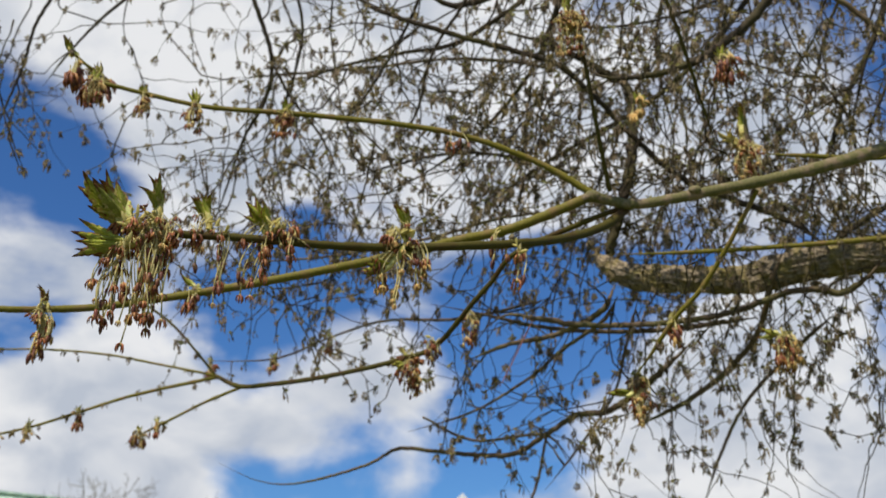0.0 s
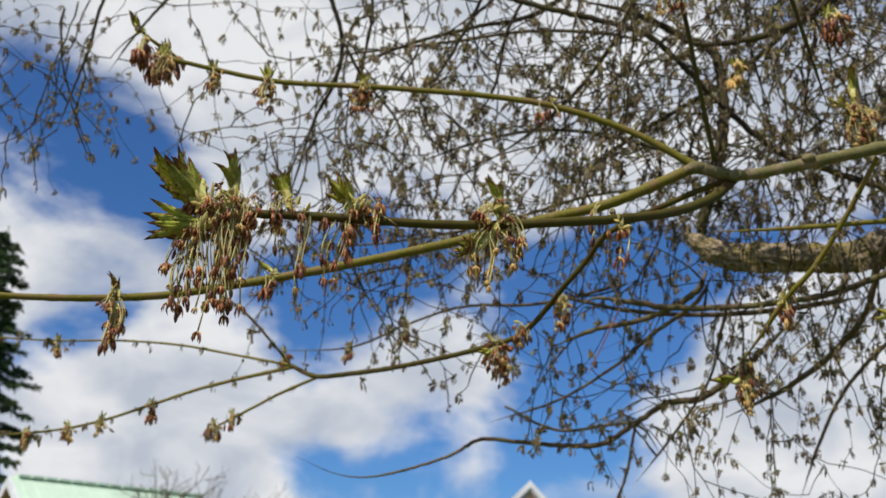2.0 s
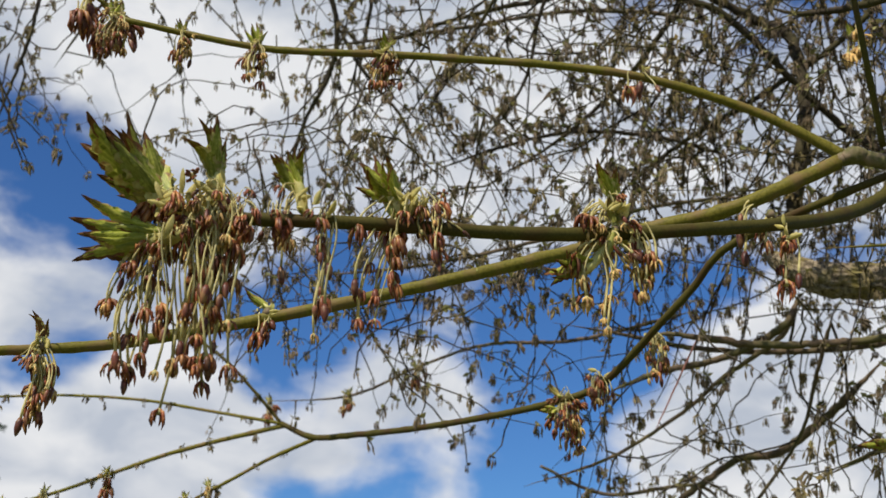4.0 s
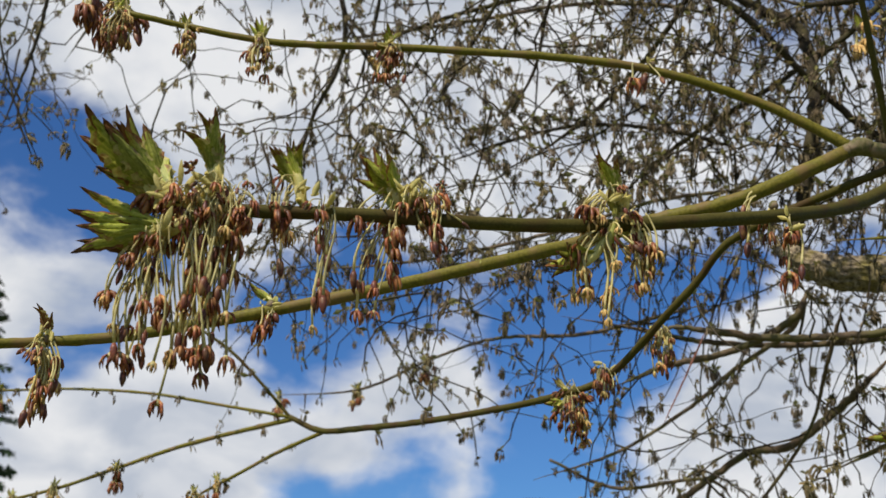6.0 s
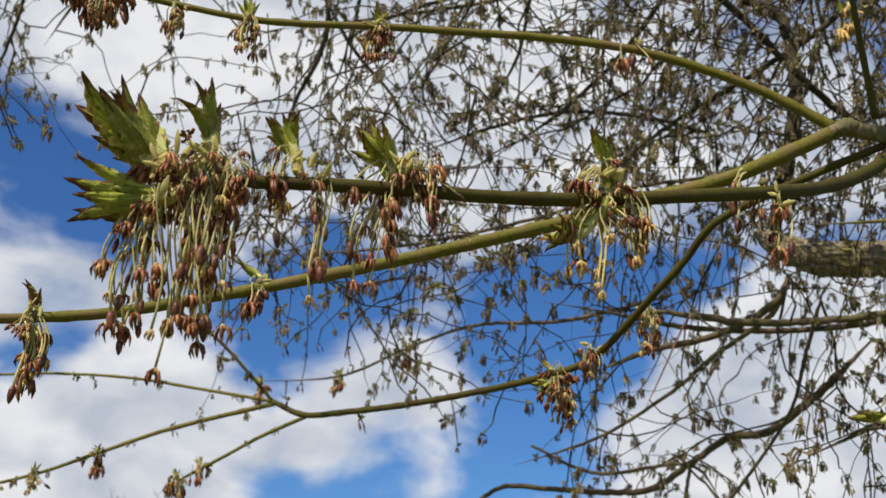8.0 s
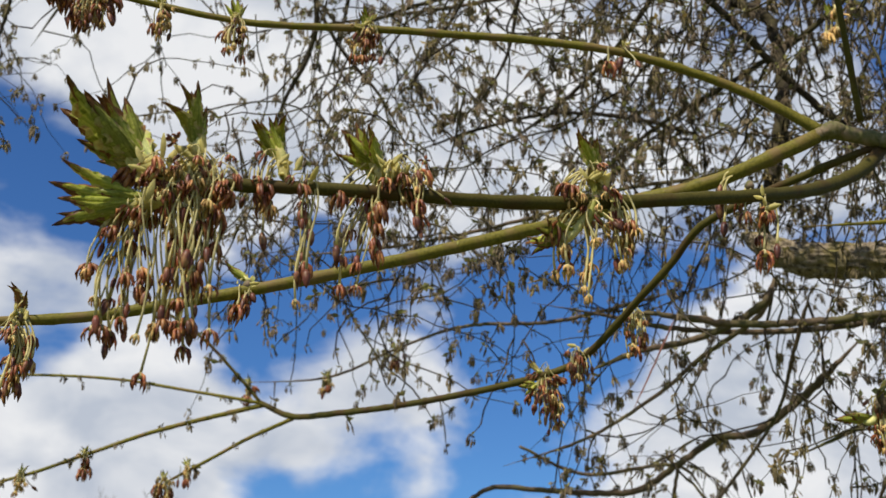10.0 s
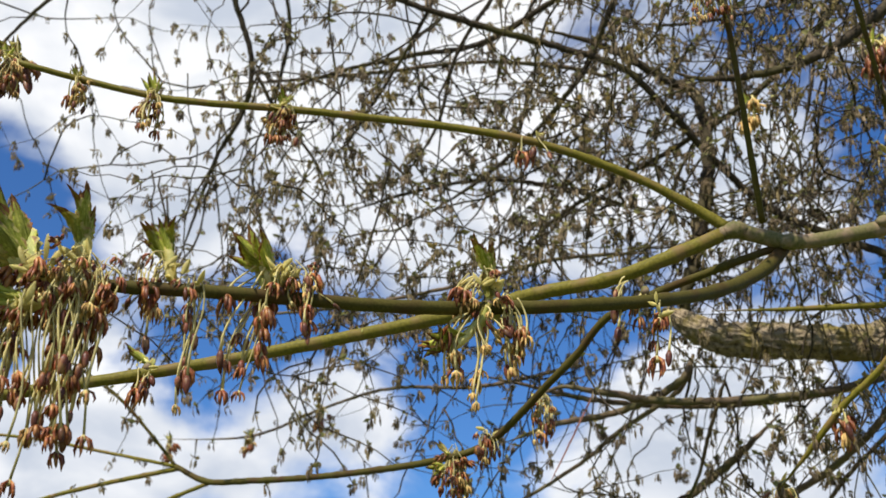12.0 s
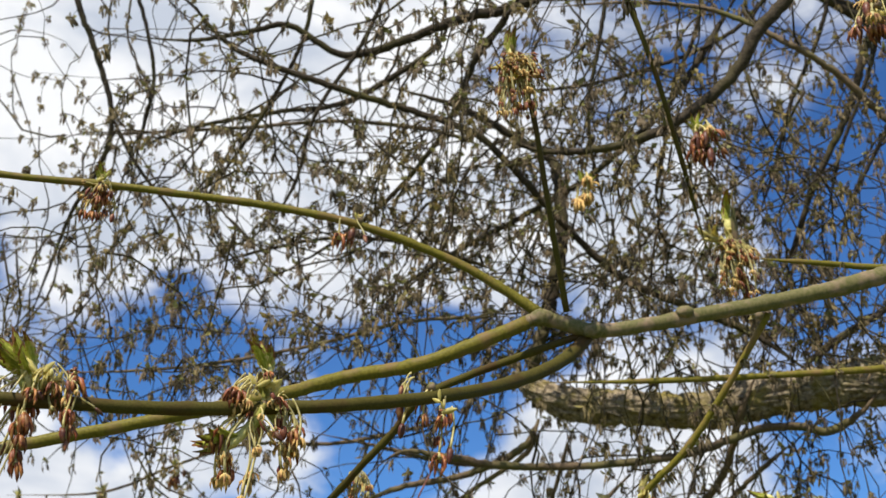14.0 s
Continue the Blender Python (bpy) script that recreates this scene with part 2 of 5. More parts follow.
branch('twig', 'twig_green', '',
       (-0.2205, 1.6429, 2.0145, 0.00275), (-0.324, 1.6523, 2.0345, 0.00254), (-0.4379, 1.6616, 2.055, 0.00234),
       (-0.5624, 1.6747, 2.0652, 0.00211), (-0.6806, 1.691, 2.0674, 0.0019), (-0.827, 1.7035, 2.0794, 0.00168),
       (-0.9586, 1.7098, 2.1082, 0.00146))
branch('twig', 'twig_green', '',
       (-0.2173, 1.644, 2.0114, 0.00371), (-0.307, 1.667, 1.9959, 0.00344), (-0.3952, 1.6909, 1.9785, 0.00315),
       (-0.485, 1.7173, 1.9543, 0.00286), (-0.5938, 1.7458, 1.9247, 0.00258), (-0.7045, 1.7696, 1.9076, 0.00227),
       (-0.8701, 1.7906, 1.8977, 0.00197))
branch('twig', 'twig_green', '',
       (-0.1696, 1.6195, 1.986, 0.00304), (-0.235, 1.6454, 1.9631, 0.00275), (-0.293, 1.6566, 1.9337, 0.00245),
       (-0.3544, 1.6838, 1.9076, 0.00216), (-0.3878, 1.6914, 1.8881, 0.00186))
branch('twig', 'twig_dark', '',
       (-0.2205, 1.6429, 2.0145, 0.00278), (-0.2565, 1.6442, 2.0558, 0.0025), (-0.3101, 1.6398, 2.1114, 0.00253),
       (-0.3731, 1.64, 2.1559, 0.00222), (-0.4288, 1.6443, 2.189, 0.00192))
branch('flower_stalk_twig', 'twig_dark', '',
       (0.4029, 0.8966, 2.0998, 0.00318), (0.3883, 0.8693, 2.146, 0.00285), (0.3723, 0.8386, 2.2001, 0.00267),
       (0.3582, 0.815, 2.2575, 0.00251), (0.3397, 0.7965, 2.3054, 0.00219), (0.3336, 0.791, 2.3196, 0.00157))
branch('twig', 'twig_dark', '',
       (0.565, 0.9354, 2.1924, 0.00203), (0.5226, 0.8754, 2.2617, 0.00259), (0.4874, 0.8325, 2.3302, 0.00266),
       (0.4557, 0.8078, 2.3962, 0.00266), (0.4182, 0.7818, 2.4674, 0.00222))
branch('twig', 'twig_green', '',
       (0.604, 0.8958, 2.1086, 0.00325), (0.5766, 0.9438, 2.0511, 0.0033), (0.5453, 0.991, 1.9969, 0.00354),
       (0.5168, 1.0274, 1.966, 0.00339), (0.4907, 1.0675, 1.9257, 0.00306), (0.469, 1.103, 1.8938, 0.00232))
branch('twig', 'twig_green', '',
       (0.4797, 1.2858, 2.1535, 0.0029), (0.5762, 1.2702, 2.1538, 0.00347), (0.6832, 1.2517, 2.1566, 0.00405),
       (0.7901, 1.2325, 2.1614, 0.00405), (0.9096, 1.2102, 2.1679, 0.00462), (1.0955, 1.205, 2.1918, 0.00533))
branch('twig', 'twig_green', '',
       (0.6646, 1.0427, 2.2335, 0.00258), (0.7411, 1.0326, 2.2284, 0.00322), (0.8163, 1.0229, 2.2233, 0.00386),
       (0.9318, 1.0035, 2.225, 0.00386))
branch('twig', 'twig_grey', '',
       (0.6376, 1.0144, 2.3058, 0.00322), (0.6458, 1.0382, 2.25, 0.00386), (0.6606, 1.0597, 2.197, 0.00386),
       (0.6438, 0.997, 2.1454, 0.00422))
branch('mossy_limb', 'bark', 'thick grey-brown limb with furrowed, mossy bark',
       (0.5064, 1.587, 2.2628, 0.0029), (0.5155, 1.573, 2.2514, 0.01006), (0.5317, 1.5464, 2.226, 0.01763),
       (0.5773, 1.5173, 2.1956, 0.02368), (0.656, 1.4922, 2.1838, 0.02346), (0.7411, 1.4643, 2.1759, 0.02445),
       (0.8235, 1.4301, 2.1831, 0.02784), (0.9118, 1.393, 2.1945, 0.02877), (0.9973, 1.3598, 2.1982, 0.03085),
       (1.1384, 1.3728, 2.198, 0.03995), (1.2907, 1.4357, 2.1615, 0.05976), (1.4344, 1.5637, 1.9836, 0.08158))
branch('brown_branch', 'brown', 'brown branch curving below the limb',
       (0.2741, 1.596, 2.0895, 0.00254), (0.3275, 1.5544, 2.1234, 0.00453), (0.3934, 1.547, 2.1164, 0.00552),
       (0.4842, 1.5381, 2.1038, 0.00552), (0.5861, 1.5059, 2.0996, 0.00547), (0.6773, 1.472, 2.1028, 0.00542),
       (0.7504, 1.4378, 2.1134, 0.00586), (0.8125, 1.4179, 2.1351, 0.00586), (0.8602, 1.3906, 2.1394, 0.00579),
       (0.9117, 1.3858, 2.1319, 0.00627), (0.9416, 1.357, 2.1457, 0.00621), (0.9744, 1.3362, 2.1801, 0.00621))
branch('brown_branch', 'brown', '',
       (0.5349, 1.5482, 2.1788, 0.00883), (0.5194, 1.5474, 2.1449, 0.00624), (0.4875, 1.5782, 2.1238, 0.00568),
       (0.4243, 1.6133, 2.1028, 0.00509), (0.3454, 1.6458, 2.0926, 0.0045), (0.2688, 1.6994, 2.0732, 0.00392))
branch('brown_branch', 'brown', '',
       (0.8149, 1.3941, 2.2055, 0.00536), (0.7976, 1.4158, 2.1604, 0.00536), (0.7902, 1.4837, 2.087, 0.00546),
       (0.7546, 1.5638, 2.034, 0.00562), (0.6926, 1.6445, 1.9886, 0.00514), (0.5923, 1.7118, 1.9444, 0.00458))
branch('brown_branch', 'brown', '',
       (0.7603, 1.8082, 2.1599, 0.00714), (0.6712, 1.8341, 2.0782, 0.00714), (0.5819, 1.8544, 2.0135, 0.00714),
       (0.5098, 1.8578, 2.0007, 0.00624), (0.444, 1.8706, 1.9593, 0.00581), (0.3664, 1.8834, 1.9178, 0.00536),
       (0.2216, 1.8808, 1.9209, 0.00446), (0.1371, 1.8786, 1.925, 0.00402), (0.0653, 1.8894, 1.8894, 0.00312),
       (-0.0667, 1.9002, 1.8526, 0.00267), (-0.1512, 1.8986, 1.8543, 0.00222), (-0.2362, 1.8869, 1.8871, 0.00179))
branch('twig', 'brown', '',
       (0.4994, 1.8898, 1.9031, 0.00242), (0.444, 1.8706, 1.9593, 0.00301), (0.2962, 1.9053, 1.9513, 0.00306),
       (0.1859, 1.9053, 1.999, 0.00246))
branch('twig', 'brown', '',
       (0.4477, 1.8706, 1.9594, 0.00301), (0.4277, 1.9045, 1.8559, 0.00301), (0.387, 1.9344, 1.7634, 0.00242),
       (0.3637, 1.9493, 1.7172, 0.00242))
branch('crown_branch', 'bark_dark', '',
       (0.543, 1.6074, 2.2129, 0.01192), (0.5443, 1.595, 2.2828, 0.01061), (0.5805, 1.5872, 2.4162, 0.01235),
       (0.5939, 1.572, 2.5314, 0.01035), (0.5843, 1.5786, 2.6406, 0.0091), (0.5418, 1.5994, 2.6828, 0.00771),
       (0.4336, 1.5867, 2.7353, 0.00618), (0.2878, 1.5851, 2.7695, 0.00462))
branch('crown_branch', 'bark_dark', '',
       (0.8157, 1.0886, 2.7073, 0.0105), (0.7891, 1.1018, 2.6482, 0.00934), (0.7574, 1.1232, 2.6121, 0.00883),
       (0.727, 1.1525, 2.5578, 0.0083), (0.6808, 1.1787, 2.5162, 0.00779), (0.6189, 1.2042, 2.4817, 0.00675),
       (0.5565, 1.2362, 2.4724, 0.00525), (0.4877, 1.2765, 2.4862, 0.00429), (0.4299, 1.3032, 2.5262, 0.00328))
branch('crown_branch', 'bark_dark', '',
       (0.5773, 1.3794, 2.8951, 0.01006), (0.5077, 1.415, 2.8406, 0.00942), (0.4088, 1.4411, 2.8182, 0.00818),
       (0.3374, 1.4642, 2.7924, 0.00755), (0.248, 1.4912, 2.7641, 0.00691), (0.2019, 1.4966, 2.7686, 0.00566),
       (0.1264, 1.4907, 2.8086, 0.00502), (0.063, 1.5053, 2.7988, 0.0044), (-0.0395, 1.5544, 2.805, 0.0032),
       (-0.1685, 1.6109, 2.8441, 0.00197))
branch('crown_branch', 'bark_dark', '',
       (-0.1061, 1.4219, 2.8474, 0.00362), (-0.033, 1.4322, 2.7986, 0.00421), (0.032, 1.4491, 2.7377, 0.00482),
       (0.0952, 1.4526, 2.7076, 0.00482), (0.2467, 1.4498, 2.6599, 0.00541), (0.3357, 1.4466, 2.6353, 0.00541),
       (0.425, 1.4459, 2.6049, 0.00541), (0.4802, 1.4565, 2.5618, 0.00541), (0.5813, 1.5098, 2.4862, 0.0055),
       (0.675, 1.5283, 2.4116, 0.00613), (0.773, 1.5029, 2.3545, 0.00602), (0.8579, 1.4752, 2.3068, 0.0065),
       (0.9158, 1.441, 2.2439, 0.0069))
branch('crown_branch', 'bark_dark', '',
       (0.3926, 1.4563, 2.8295, 0.00507), (0.3701, 1.4946, 2.7919, 0.00512), (0.3002, 1.5408, 2.7537, 0.00517),
       (0.2198, 1.599, 2.7319, 0.00459), (0.1059, 1.651, 2.7359, 0.004), (-0.0403, 1.7146, 2.7258, 0.00339),
       (-0.1702, 1.7842, 2.6964, 0.00275))
branch('crown_branch', 'bark_dark', '',
       (0.4978, 1.3334, 2.8284, 0.00602), (0.4642, 1.3949, 2.7828, 0.0055), (0.4286, 1.4539, 2.7433, 0.00562),
       (0.4022, 1.5219, 2.6804, 0.00507), (0.3731, 1.58, 2.6407, 0.00451), (0.315, 1.6494, 2.586, 0.00394),
       (0.2259, 1.7248, 2.5292, 0.00333), (0.1134, 1.801, 2.4793, 0.0027))
branch('crown_branch', 'bark_dark', '',
       (-0.2526, 1.5686, 2.9678, 0.00525), (-0.2285, 1.6005, 2.8884, 0.00525), (-0.1928, 1.6307, 2.8089, 0.00493),
       (-0.1622, 1.6656, 2.7206, 0.00459), (-0.1742, 1.7032, 2.6414, 0.00394), (-0.2174, 1.7418, 2.5711, 0.00328),
       (-0.2571, 1.8067, 2.4806, 0.00264), (-0.297, 1.8765, 2.3794, 0.002))
branch('crown_branch', 'bark_dark', '',
       (-0.1621, 1.6675, 2.7162, 0.00328), (-0.1171, 1.6941, 2.641, 0.00328), (-0.0554, 1.7162, 2.5703, 0.00262),
       (-0.0126, 1.7411, 2.4996, 0.00197))
branch('crown_branch', 'bark_dark', '',
       (-0.1582, 1.6274, 3.0007, 0.0041), (-0.1194, 1.6709, 2.8903, 0.00342), (-0.104, 1.7056, 2.8076, 0.00342),
       (-0.1243, 1.7544, 2.7068, 0.00274), (-0.1294, 1.7883, 2.6334, 0.00205))
branch('crown_branch', 'brown', '',
       (1.0856, 1.2307, 2.4532, 0.00602), (0.975, 1.2085, 2.5418, 0.00547), (0.9013, 1.1938, 2.601, 0.00493),
       (0.8354, 1.1875, 2.638, 0.00437), (0.7744, 1.2093, 2.6903, 0.0039), (0.7142, 1.2245, 2.7175, 0.00338),
       (0.6168, 1.2642, 2.7428, 0.00286), (0.5026, 1.3259, 2.7646, 0.00237))
branch('crown_branch', 'bark_dark', '',
       (1.1589, 1.3528, 2.9431, 0.00787), (1.1085, 1.4085, 2.8377, 0.00722), (1.0784, 1.4688, 2.7145, 0.00656),
       (1.0286, 1.5283, 2.6001, 0.00525), (0.9974, 1.581, 2.4945, 0.00459), (0.9549, 1.6235, 2.4154, 0.00394))
branch('crown_branch', 'bark_dark', '',
       (0.9382, 1.4838, 2.2588, 0.00709), (1.0198, 1.4802, 2.3169, 0.00602), (1.139, 1.4659, 2.3847, 0.0055),
       (1.3254, 1.4472, 2.4775, 0.00566))
branch('crown_branch', 'bark_dark', '',
       (0.2638, 1.7648, 2.3484, 0.00262), (0.3344, 1.7139, 2.4362, 0.00328), (0.4256, 1.6717, 2.4974, 0.00394),
       (0.5454, 1.6248, 2.5585, 0.00459), (0.6648, 1.5741, 2.6284, 0.00525), (0.8013, 1.5246, 2.7682, 0.006),
       (0.9074, 1.4832, 2.9402, 0.00683))
branch('crown_branch', 'brown', '',
       (-0.2342, 1.7045, 2.2665, 0.00181), (-0.0685, 1.6766, 2.2689, 0.0024), (0.0616, 1.6502, 2.2812, 0.0027),
       (0.1998, 1.6174, 2.3047, 0.00301), (0.3376, 1.581, 2.3364, 0.00301), (0.4942, 1.5525, 2.3438, 0.00301))
branch('crown_branch', 'brown', '',
       (-0.2694, 1.7691, 2.7258, 0.00205), (-0.101, 1.7403, 2.7297, 0.00274), (0.0784, 1.6654, 2.7135, 0.00333),
       (0.2216, 1.6106, 2.7055, 0.00328), (0.3749, 1.5923, 2.6914, 0.00394), (0.472, 1.5888, 2.6646, 0.00394))
branch('crown_branch', 'bark_dark', '',
       (-0.6115, 1.5989, 2.8434, 0.00386), (-0.6597, 1.6299, 2.7623, 0.00347), (-0.6838, 1.6611, 2.6812, 0.00309),
       (-0.7176, 1.6922, 2.6002, 0.00232), (-0.7514, 1.7234, 2.5191, 0.00194))
branch('crown_branch', 'bark_dark', '',
       (-0.9238, 1.732, 2.9428, 0.00502), (-1.0074, 1.777, 2.8258, 0.00418), (-1.0597, 1.8258, 2.699, 0.00334),
       (-1.1328, 1.8744, 2.5721, 0.00251))
branch('crown_branch', 'bark_dark', '',
       (-0.456, 1.6654, 2.8932, 0.00402), (-0.5466, 1.6942, 2.818, 0.00322), (-0.6168, 1.723, 2.743, 0.00242),
       (-0.6672, 1.7483, 2.6774, 0.00202))
branch('crown_branch', 'bark_dark', '',
       (1.0712, 1.2822, 2.8556, 0.004), (1.0547, 1.3446, 2.723, 0.00346), (1.0174, 1.4029, 2.607, 0.00291),
       (0.9981, 1.4584, 2.491, 0.00237))
branch('crown_branch', 'bark_dark', '',
       (1.1795, 1.3584, 2.766, 0.0041), (1.1048, 1.4278, 2.6386, 0.00355), (1.0568, 1.4854, 2.5281, 0.00299),
       (1.0438, 1.5258, 2.443, 0.00243))
branch('crown_branch', 'bark_dark', '',
       (0.8195, 1.3934, 2.9346, 0.00421), (0.8074, 1.4427, 2.8298, 0.00374), (0.7754, 1.4872, 2.7426, 0.0033),
       (0.7643, 1.544, 2.6204, 0.00283), (0.751, 1.5854, 2.533, 0.00237))
branch('crown_branch', 'bark_dark', '',
       (1.0586, 1.3869, 2.982, 0.00432), (1.0376, 1.4467, 2.8567, 0.00384), (0.9962, 1.5018, 2.7494, 0.00338),
       (0.9741, 1.5538, 2.642, 0.0029), (0.9422, 1.6072, 2.5346, 0.00243))
branch('crown_branch', 'bark_dark', '',
       (0.6854, 1.4936, 2.9966, 0.00442), (0.6739, 1.5533, 2.8681, 0.00394), (0.6613, 1.605, 2.758, 0.00346),
       (0.6888, 1.6544, 2.6385, 0.00298), (0.724, 1.6861, 2.5558, 0.0025))
branch('crown_branch', 'bark_dark', '',
       (0.2918, 1.4021, 2.8678, 0.004), (0.245, 1.4581, 2.7601, 0.00357), (0.1797, 1.5133, 2.6609, 0.00312),
       (0.1507, 1.5666, 2.5532, 0.00269), (0.0933, 1.613, 2.4705, 0.00226))
branch('crown_branch', 'bark_dark', '',
       (0.1666, 1.4576, 2.9073, 0.0041), (0.1547, 1.5054, 2.8052, 0.00366), (0.1061, 1.5594, 2.7031, 0.00322),
       (0.039, 1.616, 2.6014, 0.00277), (-0.0198, 1.6637, 2.5164, 0.00232))
branch('crown_branch', 'bark_dark', '',
       (1.2448, 1.3261, 2.9326, 0.00421), (1.1971, 1.3966, 2.7929, 0.00374), (1.1874, 1.4613, 2.6532, 0.0033),
       (1.168, 1.5274, 2.5135, 0.00283), (1.1475, 1.5856, 2.3913, 0.00237))
branch('crown_branch', 'bark_dark', '',
       (0.9822, 1.407, 2.9644, 0.00432), (0.8826, 1.4714, 2.8574, 0.00384), (0.7219, 1.5251, 2.7954, 0.00338),
       (0.5686, 1.5614, 2.7694, 0.0029), (0.4325, 1.579, 2.779, 0.00243))
branch('crown_branch', 'bark_dark', '',
       (0.519, 1.7434, 2.5017, 0.00442), (0.3976, 1.7461, 2.539, 0.00394), (0.2574, 1.76, 2.558, 0.00346),
       (0.1197, 1.7901, 2.5404, 0.00298), (-0.017, 1.8283, 2.5044, 0.0025))
branch('hanging_branch', 'brown', '',
       (0.5541, 1.5957, 2.182, 0.00456), (0.5301, 1.6445, 2.1439, 0.00413), (0.4566, 1.7128, 2.0999, 0.00371),
       (0.4018, 1.7634, 2.0577, 0.00325), (0.2899, 1.8211, 1.9964, 0.00275), (0.155, 1.8698, 1.959, 0.00224))
branch('hanging_branch', 'brown', '',
       (0.5758, 1.5226, 2.149, 0.00338), (0.5627, 1.5853, 2.0748, 0.00296), (0.5488, 1.6494, 1.9974, 0.00251),
       (0.491, 1.7178, 1.9086, 0.00256), (0.4309, 1.7813, 1.8324, 0.00208))
branch('hanging_branch', 'brown', '',
       (1.077, 1.8339, 2.2308, 0.00522), (0.9968, 1.8962, 2.1582, 0.0047), (0.9134, 1.9666, 2.0641, 0.00419),
       (0.8674, 2.0418, 1.9572, 0.00365), (0.84, 2.1184, 1.8468, 0.00246))
branch('hanging_branch', 'brown', '',
       (0.4685, 1.9032, 2.2738, 0.00362), (0.2698, 1.9365, 2.2316, 0.00365), (0.0982, 1.9555, 2.2266, 0.00306),
       (-0.0245, 1.9858, 2.1927, 0.00246), (-0.148, 2.0042, 2.1447, 0.00246), (-0.3126, 2.0078, 2.1351, 0.00186))
branch('hanging_branch', 'brown', '',
       (0.1912, 1.6811, 2.1825, 0.00213), (0.2974, 1.6875, 2.166, 0.00318), (0.4123, 1.6954, 2.1454, 0.00424),
       (0.545, 1.6976, 2.1396, 0.00477), (0.6936, 1.6938, 2.1495, 0.00531), (0.8546, 1.6843, 2.1742, 0.00584))
branch('hanging_branch', 'red', '',
       (0.3186, 1.5845, 1.9878, 0.00096), (0.3467, 1.5629, 2.0441, 0.00125), (0.3789, 1.537, 2.1116, 0.00144))


# ---- geometry helpers ----
def mesh_object(name, verts, faces, mats, slots=None, parent=None, label="", smooth=True):
    me = bpy.data.meshes.new(name)
    me.from_pydata([tuple(v) for v in verts], [], faces)
    for m in mats:
        me.materials.append(m)
    if slots is not None:
        me.polygons.foreach_set("material_index", np.asarray(slots, dtype=np.int32))
    me.polygons.foreach_set("use_smooth", np.full(len(me.polygons), smooth))
    me.update()
    ob = new(name, me)
    if parent:
        ob.parent = parent
    if label:
        tagged(ob, label)
    return ob


def spline(line, step):
    """A smooth curve through the control points (x, y, z, radius), in steps of about that length."""
    p = np.array(line, float)
    p = np.vstack([2 * p[0] - p[1], p, 2 * p[-1] - p[-2]])
    out = []
    for i in range(1, len(p) - 2):
        n = max(2, int(np.linalg.norm(p[i + 1, :3] - p[i, :3]) / step))
        s = np.linspace(0, 1, n, endpoint=False)[:, None]
        a, b, c, d = p[i - 1:i + 3]
        out.append(0.5 * (2 * b + (c - a) * s + (2 * a - 5 * b + 4 * c - d) * s ** 2 + (3 * b - a - 3 * c + d) * s ** 3))
    out.append(p[-2][None])
    out = np.vstack(out)
    out[:, 3] = np.maximum(out[:, 3], 2e-4)
    return out


def tube(path, sides, rough=0.0, freq=60.0, seed=0):
    """Vertices and faces of a closed round tube along path (x, y, z, radius), uneven by rough times its radius."""
    c, r = path[:, :3], path[:, 3]
    tan = np.gradient(c, axis=0)
    tan /= np.linalg.norm(tan, axis=1)[:, None] + 1e-12
    u = np.cross(tan, (0.31, 0.17, 0.93))
    u /= np.linalg.norm(u, axis=1)[:, None] + 1e-12
    v = np.cross(tan, u)
    ang = np.arange(sides) * 2 * np.pi / sides
    ring = np.cos(ang)[None, :, None] * u[:, None] + np.sin(ang)[None, :, None] * v[:, None]
    rad = np.repeat(r[:, None], sides, 1)
    if rough:
        for i in range(len(c)):
            for k in range(sides):
                q = Vector(c[i] + ring[i, k] * r[i]) * freq
                rad[i, k] *= 1 + rough * (noise.noise(q + Vector((seed, 0, 0))) + 0.5 * noise.noise(q * 2.3))
    verts = (c[:, None] + ring * rad[..., None]).reshape(-1, 3)
    n = len(c)
    i, k = np.meshgrid(np.arange(n - 1), np.arange(sides), indexing="ij")
    k2 = (k + 1) % sides
    faces = np.stack([i * sides + k, i * sides + k2, (i + 1) * sides + k2, (i + 1) * sides + k], -1).reshape(-1, 4).tolist()
    faces += [list(range(sides))[::-1], [(n - 1) * sides + s for s in range(sides)]]
    return verts, faces


def joined(pieces):
    verts, faces, n = [], [], 0
    for v, f in pieces:
        verts.append(v)
        faces += [[i + n for i in face] for face in f]
        n += len(v)
    return np.vstack(verts), faces


def barky(path, sides):
    """A thick limb: knotty, with furrowed bark running along it."""
    verts, faces = tube(path, sides)
    c = np.repeat(path[:, :3], sides, 0)
    out = verts - c
    s = np.repeat(np.r_[0, np.cumsum(np.linalg.norm(np.diff(path[:, :3], axis=0), axis=1))], sides)
    for i in range(len(verts)):
        a = 2 * math.pi * (i % sides) / sides
        ring = Vector((math.cos(a), math.sin(a), 0))
        furrow = abs(noise.noise(ring * 4.5 + Vector((0, 0, s[i] * 44)))) + 0.6 * abs(noise.noise(ring * 9 + Vector((3, 0, s[i] * 94))))
        lump = noise.noise(ring * 1.1 + Vector((0, 5, s[i] * 7))) + 0.6 * noise.noise(ring * 2.2 + Vector((9, 5, s[i] * 15)))
        out[i] *= 0.92 + 0.34 * furrow + 0.16 * lump
    return c + out, faces


# ---- the box elder ----
tree = tagged(new("box_elder_tree"), "box elder in spring bloom with drooping twigs and mossy limb", "tree")
tree.location = (1.79, 1.92, 0.0)
PLACE = Vector(tree.location)


